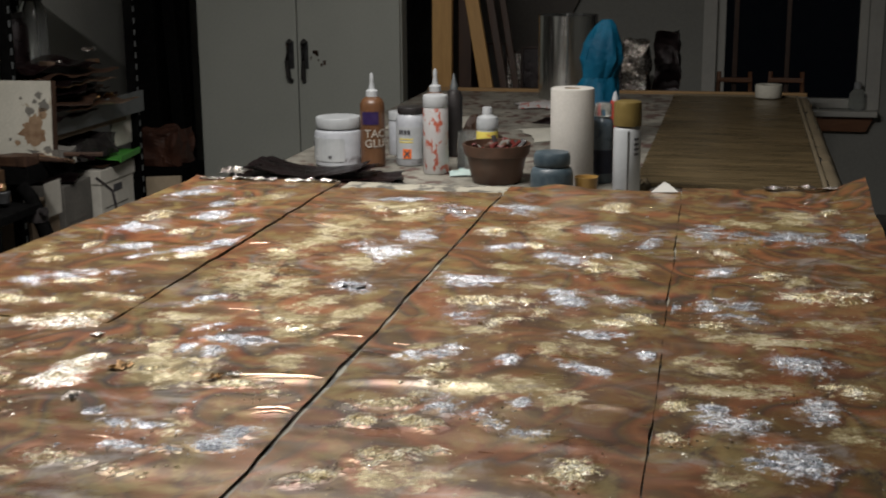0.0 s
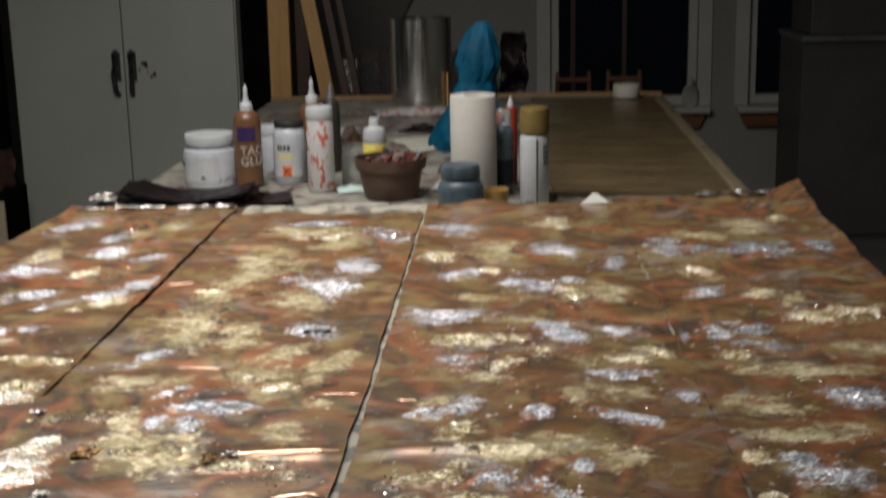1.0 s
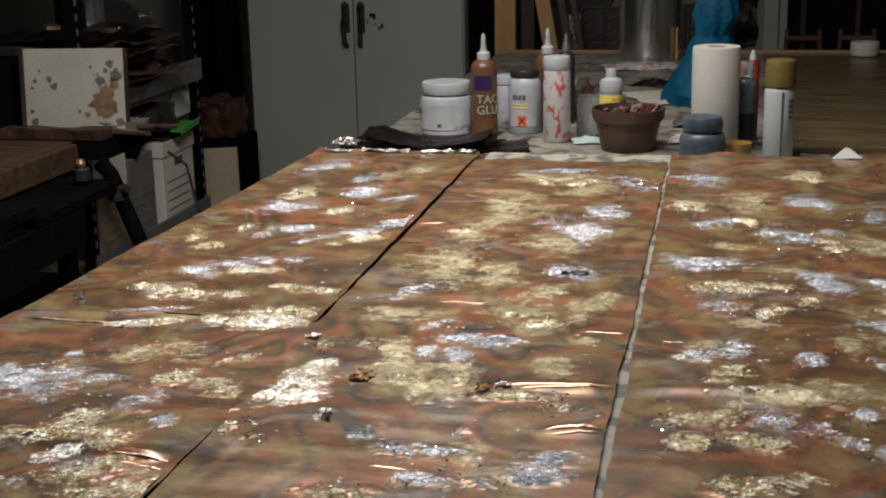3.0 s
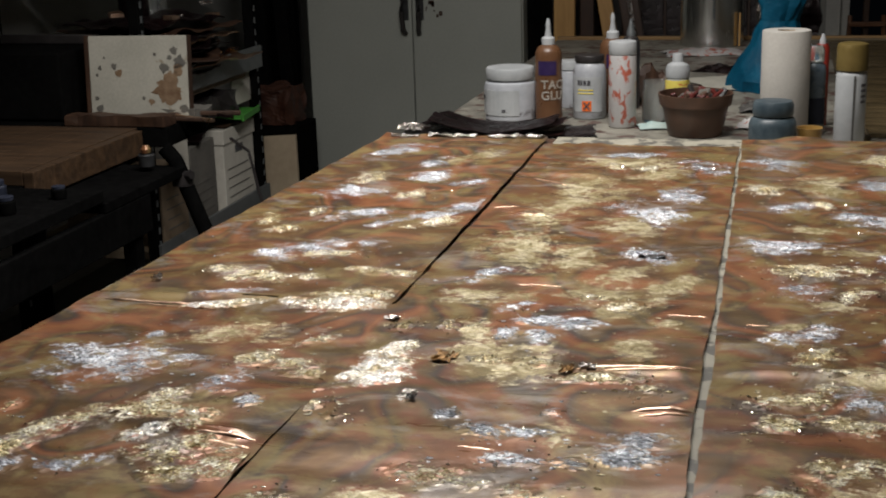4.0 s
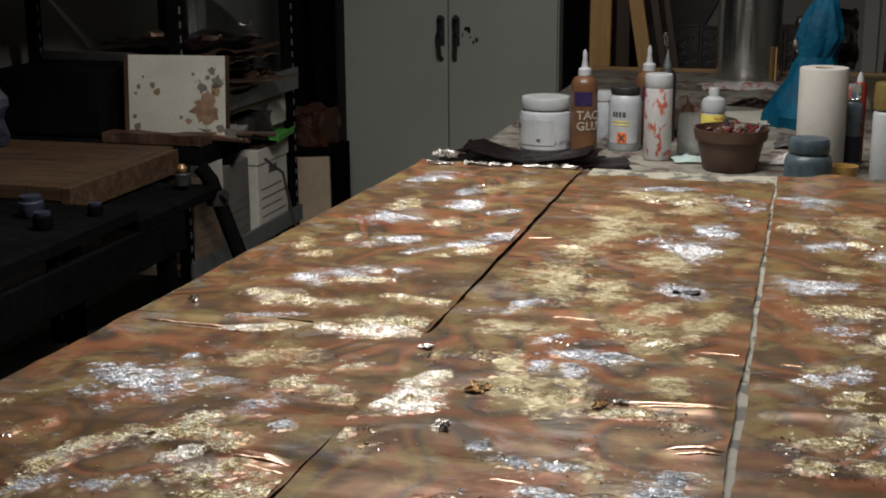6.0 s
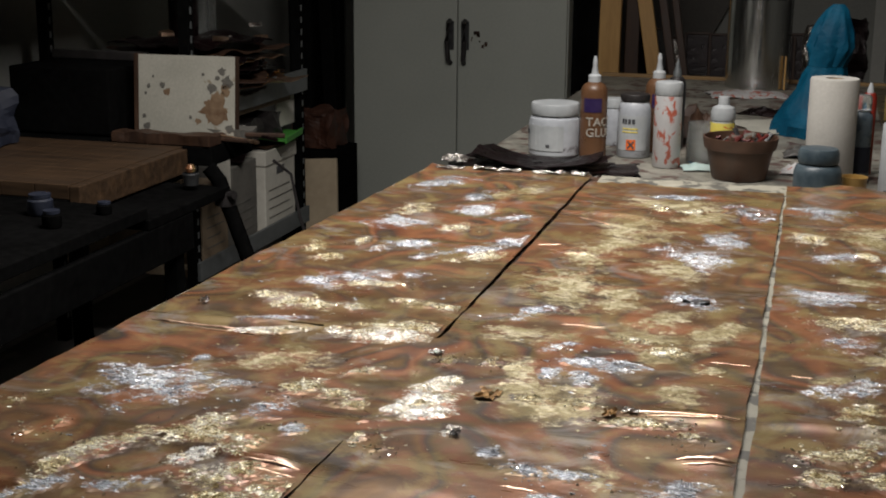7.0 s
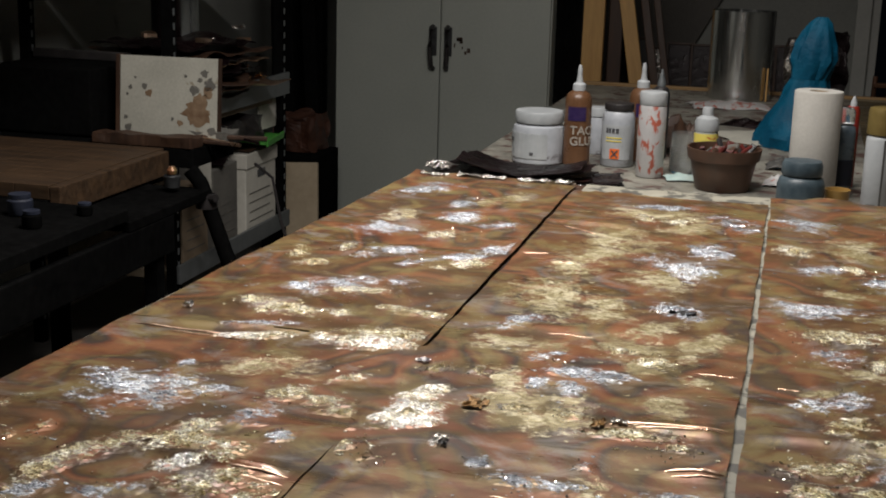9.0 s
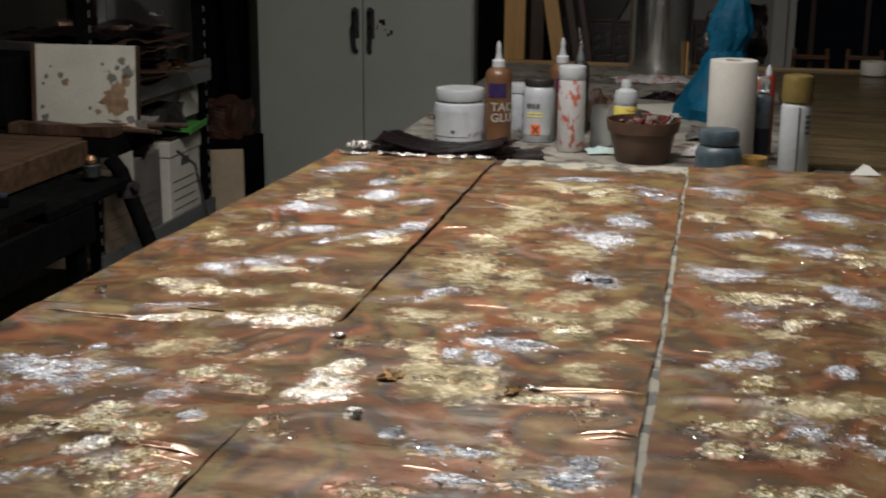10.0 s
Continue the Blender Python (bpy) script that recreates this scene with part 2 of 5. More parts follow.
    "dark_copper": surface("reddish_scorched_copper", (0.015, 0.005, 0.005), (0.07, 0.021, 0.018), 30, 9, 0.4, 0.5, relief=0.5, depth=0.005),
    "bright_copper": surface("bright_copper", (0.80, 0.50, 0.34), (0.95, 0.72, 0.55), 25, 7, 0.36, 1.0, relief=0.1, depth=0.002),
    "clear": surface("clear_plastic", (0.86, 0.9, 0.88), (0.93, 0.96, 0.95), 30, 8, 0.12, relief=0.02, clear=0.92),
    "steel_blue": surface("blue_grey_bottle", (0.08, 0.11, 0.135), (0.16, 0.20, 0.23), 40, 9, 0.3),
    "navy": surface("navy_label", (0.01, 0.014, 0.028), (0.025, 0.03, 0.05), 40, 9, 0.6),
    "red": surface("red_plastic", (0.22, 0.02, 0.012), (0.30, 0.032, 0.018), 40, 9, 0.4),
    "olive_cap": surface("dull_gold_cap", (0.14, 0.10, 0.03), (0.22, 0.16, 0.05), 40, 9, 0.4, 0.3),
    "amber": surface("amber_plastic", (0.30, 0.17, 0.045), (0.46, 0.29, 0.09), 30, 8, 0.35),
    "green": surface("green_plastic", (0.05, 0.26, 0.035), (0.085, 0.36, 0.055), 30, 8, 0.5),
    "grey_cloth": surface("grey_cloth", (0.10, 0.095, 0.085), (0.17, 0.16, 0.14), 90, 6, 0.9),
    "beige": surface("beige_board", (0.40, 0.32, 0.22), (0.50, 0.41, 0.29), 40, 5, 0.8),
    "burnt_orange": surface("burnt_orange_plastic", (0.03, 0.009, 0.004), (0.065, 0.02, 0.008), 25, 6, 0.7),
    "poster_blue": surface("blue_print", (0.08, 0.15, 0.42), (0.14, 0.24, 0.55), 30, 20, 0.6, relief=0),
    "teal": surface("pale_teal_paint", (0.35, 0.48, 0.46), (0.50, 0.60, 0.57), 40, 9, 0.6),
    "frame_paint": surface("window_frame_paint", (0.46, 0.46, 0.43), (0.56, 0.56, 0.52), 60, 4, 0.6),
}


def glass_material():
    m, nt, b = nodes_of("window_glass")
    b.inputs["Base Color"].default_value = (0.9, 0.92, 0.92, 1)
    b.inputs["Roughness"].default_value = 0.02
    b.inputs["Transmission Weight"].default_value = 1.0
    b.inputs["IOR"].default_value = 1.1
    return m


M["glass"] = glass_material()


# ---- shape helpers ----
def finish(name, bm, material, smooth=False):
    me = bpy.data.meshes.new(name)
    bm.normal_update()
    bm.to_mesh(me)
    bm.free()
    me.materials.append(M[material])
    if smooth:
        me.shade_smooth()
        me.set_sharp_from_angle(angle=radians(38))
    return me


def part(name, bm, material, parent, label="", smooth=False):
    ob = new(name, finish(name, bm, material, smooth))
    ob.parent = parent
    if label:
        tagged(ob, label)
    return ob


def thing(name, m, label, category, group="", kind=""):
    ob = new(name)
    ob.matrix_world = m
    return tagged(ob, label, category, group, kind)


def solid(name, bm, material, label, category, m=None, group="", kind="", smooth=False):
    ob = new(name, finish(name, bm, material, smooth))
    if m is not None:
        ob.matrix_world = m
    return tagged(ob, label, category, group, kind)


def box(lo, hi, bevel=0.0, bm=None, m=None):
    bm = bm or bmesh.new()
    r = bmesh.ops.create_cube(bm, size=1)
    vs = r["verts"]
    for v in vs:
        v.co = Vector([l + (h - l) * (c + 0.5) for l, h, c in zip(lo, hi, v.co)])
    if bevel:
        es = list({e for v in vs for e in v.link_edges})
        r = bmesh.ops.bevel(bm, geom=es, offset=bevel, segments=2, affect="EDGES", profile=0.6)
        vs = list({v for f in r["faces"] for v in f.verts} | {v for v in vs if v.is_valid})
    if m is not None:
        bmesh.ops.transform(bm, matrix=m, verts=vs)
    return bm


def lathe(profile, seg=32, bm=None, squash=1.0):
    """A turned body round z from (radius, height) pairs; closed where the radius is 0."""
    bm = bm or bmesh.new()
    rings = []
    for r, z in profile:
        if r < 1e-6:
            rings.append([bm.verts.new((0, 0, z))])
        else:
            rings.append([bm.verts.new((r * math.cos(2 * math.pi * i / seg), squash * r * math.sin(2 * math.pi * i / seg), z)) for i in range(seg)])
    for a, b in zip(rings, rings[1:]):
        for i in range(seg):
            j = (i + 1) % seg
            if len(a) == 1 and len(b) == 1:
                continue
            if len(a) == 1:
                bm.faces.new((a[0], b[j], b[i]))
            elif len(b) == 1:
                bm.faces.new((a[i], a[j], b[0]))
            else:
                bm.faces.new((a[i], a[j], b[j], b[i]))
    bmesh.ops.recalc_face_normals(bm, faces=bm.faces[:])
    return bm


def tube(points, radius, seg=8, bm=None):
    """A round rod along points."""
    bm = bm or bmesh.new()
    pts, rings = [Vector(p) for p in points], []
    for i, p in enumerate(pts):
        d = (pts[min(i + 1, len(pts) - 1)] - pts[max(i - 1, 0)]).normalized()
        q = d.to_track_quat("Z", "Y")
        rings.append([bm.verts.new(p + q @ Vector((radius * math.cos(2 * math.pi * k / seg), radius * math.sin(2 * math.pi * k / seg), 0))) for k in range(seg)])
    for a, b in zip(rings, rings[1:]):
        for k in range(seg):
            bm.faces.new((a[k], a[(k + 1) % seg], b[(k + 1) % seg], b[k]))
    bm.faces.new(rings[0][::-1])
    bm.faces.new(rings[-1])
    return bm


def curved_patch(r, z0, z1, a0, a1, seg=10, thick=0.0008, squash=1.0):
    """A label wrapped round a bottle, from angle a0 to a1 in degrees."""
    bm = bmesh.new()
    rows = []
    for rr in (r, r + thick):
        rows.append([[bm.verts.new((rr * math.cos(a), squash * rr * math.sin(a), z)) for z in (z0, z1)]
                     for a in (radians(a0 + (a1 - a0) * i / seg) for i in range(seg + 1))])
    inn, out = rows
    for i in range(seg):
        bm.faces.new((out[i][0], out[i + 1][0], out[i + 1][1], out[i][1]))
        bm.faces.new((inn[i][0], inn[i][1], inn[i + 1][1], inn[i + 1][0]))
        bm.faces.new((out[i][1], out[i + 1][1], inn[i + 1][1], inn[i][1]))
        bm.faces.new((out[i][0], inn[i][0], inn[i + 1][0], out[i + 1][0]))
    for i in (0, seg):
        bm.faces.new((out[i][0], out[i][1], inn[i][1], inn[i][0]))
    bmesh.ops.recalc_face_normals(bm, faces=bm.faces[:])
    return bm


def sheet_grid(x0, x1, y0, y1, step, height, thick, keep=None):
    """A thin bent sheet over a rectangle: height(x, y) gives its top; keep(x, y) trims its outline."""
    nx, ny = max(2, round((x1 - x0) / step)), max(2, round((y1 - y0) / step))
    bm = bmesh.new()
    grid = [[None] * (ny + 1) for _ in range(nx + 1)]
    for i in range(nx + 1):
        for j in range(ny + 1):
            x, y = x0 + (x1 - x0) * i / nx, y0 + (y1 - y0) * j / ny
            if keep:
                x, y = keep(x, y)
            grid[i][j] = bm.verts.new((x, y, height(x, y)))
    for i in range(nx):
        for j in range(ny):
            bm.faces.new((grid[i][j], grid[i + 1][j], grid[i + 1][j + 1], grid[i][j + 1]))
    rim = ([grid[i][0] for i in range(nx + 1)] + [grid[nx][j] for j in range(1, ny + 1)] +
           [grid[i][ny] for i in range(nx - 1, -1, -1)] + [grid[0][j] for j in range(ny - 1, 0, -1)])
    low = [bm.verts.new(v.co - Vector((0, 0, thick))) for v in rim]
    for k in range(len(rim)):
        n = (k + 1) % len(rim)
        bm.faces.new((rim[k], low[k], low[n], rim[n]))
    return bm


def wave(x, y, sx, sy, seed):
    return noise.noise(Vector((x * sx + seed * 7.3, y * sy - seed * 3.1, seed * 1.7)))


def text_mesh(word, size, thick=0.0004):
    cu = bpy.data.curves.new("lettering", "FONT")
    cu.body, cu.size, cu.extrude, cu.align_x, cu.offset = word, size, thick, "LEFT", size * 0.02
    ob = bpy.data.objects.new("lettering", cu)
    me = bpy.data.meshes.new_from_object(ob)
    bpy.data.objects.remove(ob)
    return me


def wrapped_word(word, size, r, z, angle, material, parent, name="word"):
    """Lettering bent round an upright bottle of radius r."""
    me = text_mesh(word, size)
    for v in me.vertices:
        a = radians(angle) + v.co.x / r
        rad = r + 0.0012 + v.co.z
        v.co = Vector((rad * math.cos(a), rad * math.sin(a), z + v.co.y))
    me.materials.clear()
    me.materials.append(M[material])
    ob = new(name, me)
    ob.parent = parent
    return ob


# ---- the room ----
XL, XR, YF, YB, H = -2.5, 3.4, -4.4, 4.32, 2.62


def structure(name, bm, material, label, category):
    return solid(name, bm, material, label, category, kind="structure")


structure("floor", box((XL - 0.15, YF - 0.15, -0.12), (XR + 0.15, YB + 0.15, 0.0)), "floor", "worn grey concrete studio floor", "floor")
structure("ceiling", box((XL - 0.15, YF - 0.15, H), (XR + 0.15, YB + 0.15, H + 0.12)), "ceiling", "plain painted ceiling", "ceiling")
structure("wall_west", box((XL - 0.15, YF, 0), (XL, YB, H)), "wall", "grey painted wall behind the shelving", "wall")
structure("wall_east", box((XR, YF, 0), (XR + 0.15, YB, H)), "wall", "grey painted side wall", "wall")
structure("wall_south", box((XL - 0.15, YF - 0.15, 0), (XR + 0.15, YF, H)), "wall", "grey painted end wall", "wall")

# back wall with two window openings
W1, W2, WZ0, WZ1 = (0.355, 1.115), (1.375, 2.135), 0.55, 1.95
bm = bmesh.new()
for x0, x1, z0, z1 in ((XL - 0.15, W1[0], 0, H), (W1[1], W2[0], 0, H), (W2[1], XR + 0.15, 0, H),
                       (W1[0], W1[1], 0, WZ0), (W1[0], W1[1], WZ1, H), (W2[0], W2[1], 0, WZ0), (W2[0], W2[1], WZ1, H)):
    box((x0, YB, z0), (x1, YB + 0.18, z1), bm=bm)
structure("wall_north", bm, "wall", "grey painted wall with two dark windows", "wall")


def window(name, x0, x1):
    w = thing(name, pose(0, YB + 0.06, 0), "black night window with pale painted frame", "window", kind="structure")
    fr = bmesh.new()
    for lo, hi in (((x0, -0.03, WZ0), (x0 + 0.045, 0.03, WZ1)), ((x1 - 0.045, -0.03, WZ0), (x1, 0.03, WZ1)),
                   ((x0 + 0.045, -0.03, WZ0), (x1 - 0.045, 0.03, WZ0 + 0.05)), ((x0 + 0.045, -0.03, WZ1 - 0.05), (x1 - 0.045, 0.03, WZ1))):
        box(lo, hi, 0.004, fr)
    part("window_frame", fr, "frame_paint", w)
    part("meeting_rail", box((x0 + 0.045, -0.035, 1.225), (x1 - 0.045, 0.03, 1.29), 0.004), "frame_paint", w)
    for z0, z1 in ((WZ0 + 0.05, 1.225), (1.29, WZ1 - 0.05)):
        p = part("pane", box((x0 + 0.045, 0.0, z0), (x1 - 0.045, 0.004, z1)), "glass", w)
    part("window_sill", box((x0 - 0.06, -0.15, WZ0 - 0.03), (x1 + 0.06, -0.031, WZ0), 0.005), "frame_paint", w)
    ap = bmesh.new()
    vs = [ap.verts.new(c) for c in ((x0 - 0.05, -0.105, WZ0 - 0.03), (x1 + 0.05, -0.105, WZ0 - 0.03), (x1 + 0.01, -0.105, WZ0 - 0.11), (x0 - 0.01, -0.105, WZ0 - 0.11))]
    f = ap.faces.new(vs)
    r = bmesh.ops.extrude_face_region(ap, geom=[f])
    bmesh.ops.translate(ap, vec=(0, 0.045, 0), verts=[v for v in r["geom"] if isinstance(v, bmesh.types.BMVert)])
    bmesh.ops.recalc_face_normals(ap, faces=ap.faces[:])
    part("sill_apron", ap, "sill_wood", w, "brown stained wooden apron")
    ca = bmesh.new()
    for lo, hi in (((x0 - 0.07, -0.075, WZ0), (x0, -0.06, WZ1 + 0.07)), ((x1, -0.075, WZ0), (x1 + 0.07, -0.06, WZ1 + 0.07)), ((x0, -0.075, WZ1), (x1, -0.06, WZ1 + 0.07))):
        box(lo, hi, 0.003, ca)
    part("casing", ca, "frame_paint", w)


window("window_1", *W1)
window("window_2", *W2)

# ceiling lamps over the tables, unseen; the weak second one is added as fill
for lx, ly, lz, _ in LAMPS:
    t = thing("ceiling_light", pose(lx, ly, H), "unseen white fluorescent batten fixed to the ceiling", "ceiling light", "ceiling lights")
    part("housing", box((-0.62, -0.09, -0.09), (0.62, 0.09, 0.0), 0.01), "white_plastic", t)
    part("end_cap", box((-0.64, -0.07, -0.14), (-0.60, 0.07, -0.092), 0.006), "white_plastic", t)
    part("end_cap", box((0.60, -0.07, -0.14), (0.64, 0.07, -0.092), 0.006), "white_plastic", t)


# ---- front workbench with the copper sheets ----
TOP = 0.9
bench = thing("workbench", pose(0, 0, 0), "large workbench topped with a paint-splashed white board", "workbench")


def left_edge(y):
    return -0.7225 + 0.046 * min(y, 0.0)


bm = box((-0.79, -2.3, TOP - 0.035), (-0.386, 0.03, TOP), 0.002)
for v in bm.verts:
    if v.co.x < -0.6:
        v.co.x += left_edge(v.co.y) - 0.007 + 0.79
part("worktop_board", bm, "bench_paint", bench)
part("worktop_board", box((-0.364, -2.3, TOP - 0.035), (0.748, 0.03, TOP), 0.002), "bench_paint", bench)
part("joint_batten", box((-0.3855, -2.29, TOP - 0.03), (-0.3645, 0.028, TOP - 0.004)), "dark_wood", bench)
fr = bmesh.new()
for lo, hi in (((-0.70, -2.25, 0.77), (-0.66, 0.0, 0.838)), ((0.68, -2.25, 0.77), (0.72, 0.0, 0.838)), ((-0.66, -0.04, 0.77), (0.68, 0.0, 0.838)), ((-0.66, -2.25, 0.77), (0.68, -2.21, 0.838))):
    box(lo, hi, 0.003, fr)
part("apron", fr, "dark_wood", bench)
for x in (-0.70, 0.61):
    for y in (-2.2, -0.14):
        part("leg", box((x, y, 0), (x + 0.08, y + 0.08, 0.769), 0.004), "dark_wood", bench)


def ridge(x, y, x0, x1, y0, h, w):
    """A crease across a sheet: a low rounded fold at y0 between x0 and x1."""
    e = min(max((x - x0) / 0.05, 0), 1) * min(max((x1 - x) / 0.02, 0), 1)
    d = (y - y0 - 0.012 * math.sin(x * 9)) / w
    return h * e * math.exp(-d * d)


CREASES = ((-0.78, -0.385, -1.138, 0.004, 0.012), (-0.14, 0.0, -1.306, 0.004, 0.012), (-0.07, 0.0, -1.416, 0.004, 0.012),
           (-0.55, -0.39, -1.545, 0.006, 0.010), (-0.37, -0.2, -0.36, 0.005, 0.012), (-0.36, -0.26, -0.645, 0.004, 0.008),
           (0.02, 0.22, -1.30, 0.004, 0.010), (0.30, 0.39, -1.33, 0.004, 0.009), (0.40, 0.62, -1.06, 0.004, 0.012),
           (0.55, 0.74, -0.80, 0.006, 0.014), (-0.76, -0.6, -1.66, 0.006, 0.010))


def sheet_top(x, y):
    z = TOP + 0.0048 + 0.0022 * wave(x, y, 2.2, 8, 3) + 0.0013 * wave(x, y, 7, 26, 5)
    for c in CREASES:
        z += ridge(x, y, *c)
    if y > -0.05:
        z += 0.010 * max(0, wave(x, y, 14, 3, 8)) * min((y + 0.05) / 0.05, 1.5)
    if x > 0.62 and y > -0.45:
        z += 0.05 * ((x - 0.62) / 0.14) ** 2 * min((y + 0.45) / 0.5, 1) * (0.7 + 0.6 * wave(x, y, 3, 9, 4))
    return max(z, TOP + 0.0015)


def ragged(x0, x1, y0, y1, seed, tear=0.003, end=0.006, left=None, right=None):
    """Moves the rim of a sheet in and out a little, as hand-cut metal has it; left and right give slanting sides."""
    def f(x, y):
        u = (x - x0) / (x1 - x0)
        shift = (left(y) - x0 if left else 0) * (1 - u) + (right(y) - x1 if right else 0) * u
        if abs(x - x0) < 1e-6 or abs(x - x1) < 1e-6:
            x += tear * (wave(y, 0.3, 6, 1, seed + x) + 0.6 * wave(y, 0.9, 28, 1, seed + x))
        if abs(y - y0) < 1e-6 or abs(y - y1) < 1e-6:
            y += end * wave(x, 0.7, 9, 1, seed + y) - (end * abs(wave(x, 0.2, 30, 1, seed)) if y > y0 else 0)
        return x + shift, y
    return f


SHEETS = [(-0.775, -0.379, -1.128, 0.0, 11, 0.004, left_edge, lambda y: -0.3788),
          (-0.785, -0.379, -2.25, -1.131, 12, 0.004, left_edge, lambda y: -0.3762 - 0.0006 * min(max(0, -1.38 - y) / 0.1, 1)),
          (-0.3705, 0.0, -2.25, -0.062, 13, 0.03, lambda y: -0.3732 - (0.0075 if -1.39 < y < -1.135 else 0.0), lambda y: 0.001 + 0.0035 * min(y, 0) / -1.5),
          (0.0125, 0.3845, -2.25, 0.012, 14, 0.006, lambda y: 0.0045 + 0.0095 * min(y, 0) / -1.5, lambda y: 0.372 - 0.0215 * y),
          (0.3895, 0.745, -2.25, 0.06, 15, 0.012, lambda y: 0.374 - 0.0215 * y, None)]


def overlapping_top(x, y):
    """The second sheet lies on its neighbour along a short stretch of the joint."""
    return sheet_top(x, y) + (0.0009 if x < -0.363 and -1.41 < y < -1.12 else 0.0)


sheets = []
for x0, x1, y0, y1, seed, end, lf, rt in SHEETS:
    top = overlapping_top if seed == 13 else sheet_top
    bm = sheet_grid(x0, x1, y0, y1, 0.006, top, 0.0012, ragged(x0, x1, y0, y1, seed, 0.0034, end, lf, rt))
    sheets.append(solid("copper_sheet", bm, "copper", "heat-stained brown copper sheet with gold and silver leaf on a workbench", "copper sheet",
                        group="copper sheets on the workbench", smooth=True))

# metal leaf laid on the sheets: centre x, centre y, half width, half depth, slant
GOLD_A = [(-0.581, -1.535, 0.026, 0.028, 0.94), (-0.525, -1.503, 0.027, 0.027, 0.66), (-0.527, -1.462, 0.021, 0.016, 0.54), (-0.464, -1.51, 0.022, 0.02, 0.07), (-0.611, -1.592, 0.015, 0.043, 1.2), (-0.666, -1.509, 0.007, 0.014, 0),
    (-0.746, -1.464, 0.006, 0.009, 0), (-0.688, -1.544, 0.006, 0.01, 0), (-0.448, -1.582, 0.032, 0.023, 0.46), (-0.406, -1.607, 0.042, 0.02, 0.46), (-0.474, -1.343, 0.018, 0.027, 0.84), (-0.423, -1.349, 0.024, 0.01, 0.2),
    (-0.402, -1.373, 0.017, 0.009, 0.26), (-0.428, -1.266, 0.015, 0.013, 0.72), (-0.438, -1.098, 0.046, 0.027, 0.16), (-0.591, -1.025, 0.043, 0.03, -0.24), (-0.527, -1.028, 0.025, 0.015, -0.07), (-0.433, -0.99, 0.037, 0.013, -0.13)]
GOLD_A_MORE = [(-0.651, -1.01, 0.024, 0.021, -0.11), (-0.529, -0.918, 0.047, 0.014, 0.45), (-0.645, -0.791, 0.021, 0.016, 0.32), (-0.698, -0.732, 0.014, 0.031, -1.07), (-0.635, -0.672, 0.011, 0.025, 0), (-0.426, -0.719, 0.043, 0.03, 0.75),
    (-0.506, -0.535, 0.026, 0.024, 0.41), (-0.629, -0.418, 0.023, 0.045, 0.11)]
GOLD_B = [(-0.363, -1.455, 0.007, 0.011, 0), (-0.335, -1.477, 0.009, 0.008, 0), (-0.342, -1.21, 0.007, 0.016, 0), (-0.286, -1.199, 0.013, 0.01, -0.34), (-0.225, -1.3, 0.023, 0.008, -0.17), (-0.204, -0.295, 0.015, 0.029, -1.2),
    (-0.15, -0.297, 0.025, 0.024, 0.03), (-0.149, -1.063, 0.009, 0.009, 0), (-0.105, -1.091, 0.026, 0.024, -0.65), (-0.104, -1.34, 0.037, 0.009, 0.16), (-0.048, -1.366, 0.012, 0.013, 0), (-0.166, -1.301, 0.01, 0.01, 0),
    (-0.334, -1.663, 0.021, 0.013, 0.18), (-0.205, -1.594, 0.032, 0.017, -0.2), (-0.123, -1.61, 0.019, 0.011, -0.03)]
GOLD_C = [(0.258, -0.191, 0.036, 0.043, -0.32), (0.051, -0.445, 0.026, 0.035, 0.02), (0.271, -0.683, 0.02, 0.025, -0.76), (0.147, -0.545, 0.013, 0.018, -0.64), (0.099, -0.908, 0.035, 0.032, 0.03), (0.17, -1.005, 0.017, 0.028, 0.34),
    (0.218, -0.964, 0.012, 0.021, -0.92), (0.184, -0.902, 0.02, 0.015, 0.21), (0.323, -0.995, 0.024, 0.024, 0.03), (0.351, -0.961, 0.027, 0.016, -0.4), (0.119, -1.233, 0.019, 0.024, 0.24), (0.136, -1.287, 0.012, 0.008, 0),
    (0.11, -1.353, 0.027, 0.023, 0.41), (0.067, -1.379, 0.016, 0.017, 0.54), (0.081, -1.425, 0.015, 0.014, 0.23), (0.148, -1.421, 0.026, 0.017, -0.39), (0.082, -1.584, 0.029, 0.018, 0.7), (0.141, -1.518, 0.038, 0.024, 0.45)]
GOLD_C_MORE = [(0.329, -1.525, 0.03, 0.04, 0.5), (0.142, -0.921, 0.035, 0.024, 0.41)]
GOLD_D = [(0.54, -0.693, 0.028, 0.024, 0.02), (0.597, -0.792, 0.023, 0.022, 0.02), (0.656, -0.77, 0.025, 0.017, -0.26), (0.465, -0.98, 0.026, 0.02, 0.03), (0.424, -1.309, 0.012, 0.012, 0.44), (0.428, -1.42, 0.01, 0.015, 0),
    (0.465, -0.551, 0.021, 0.028, -0.98), (0.662, -0.166, 0.017, 0.02, 0.45), (0.61, -0.799, 0.065, 0.032, 0.07), (0.627, -1.222, 0.032, 0.025, -0.12)]
PALE_A = [(-0.504, -0.237, 0.022, 0.041, 0.96), (-0.464, -0.195, 0.018, 0.048, 1.14), (-0.553, -1.266, 0.041, 0.022, 0.11), (-0.496, -1.247, 0.033, 0.023, -0.85)]
PALE_B = [(-0.278, -1.077, 0.045, 0.029, -0.17), (-0.252, -1.21, 0.022, 0.031, -1.08), (-0.235, -1.283, 0.046, 0.028, 0.11), (-0.188, -1.325, 0.051, 0.032, 0.14), (-0.173, -1.264, 0.019, 0.025, -0.17), (-0.269, -0.867, 0.053, 0.074, -0.53),
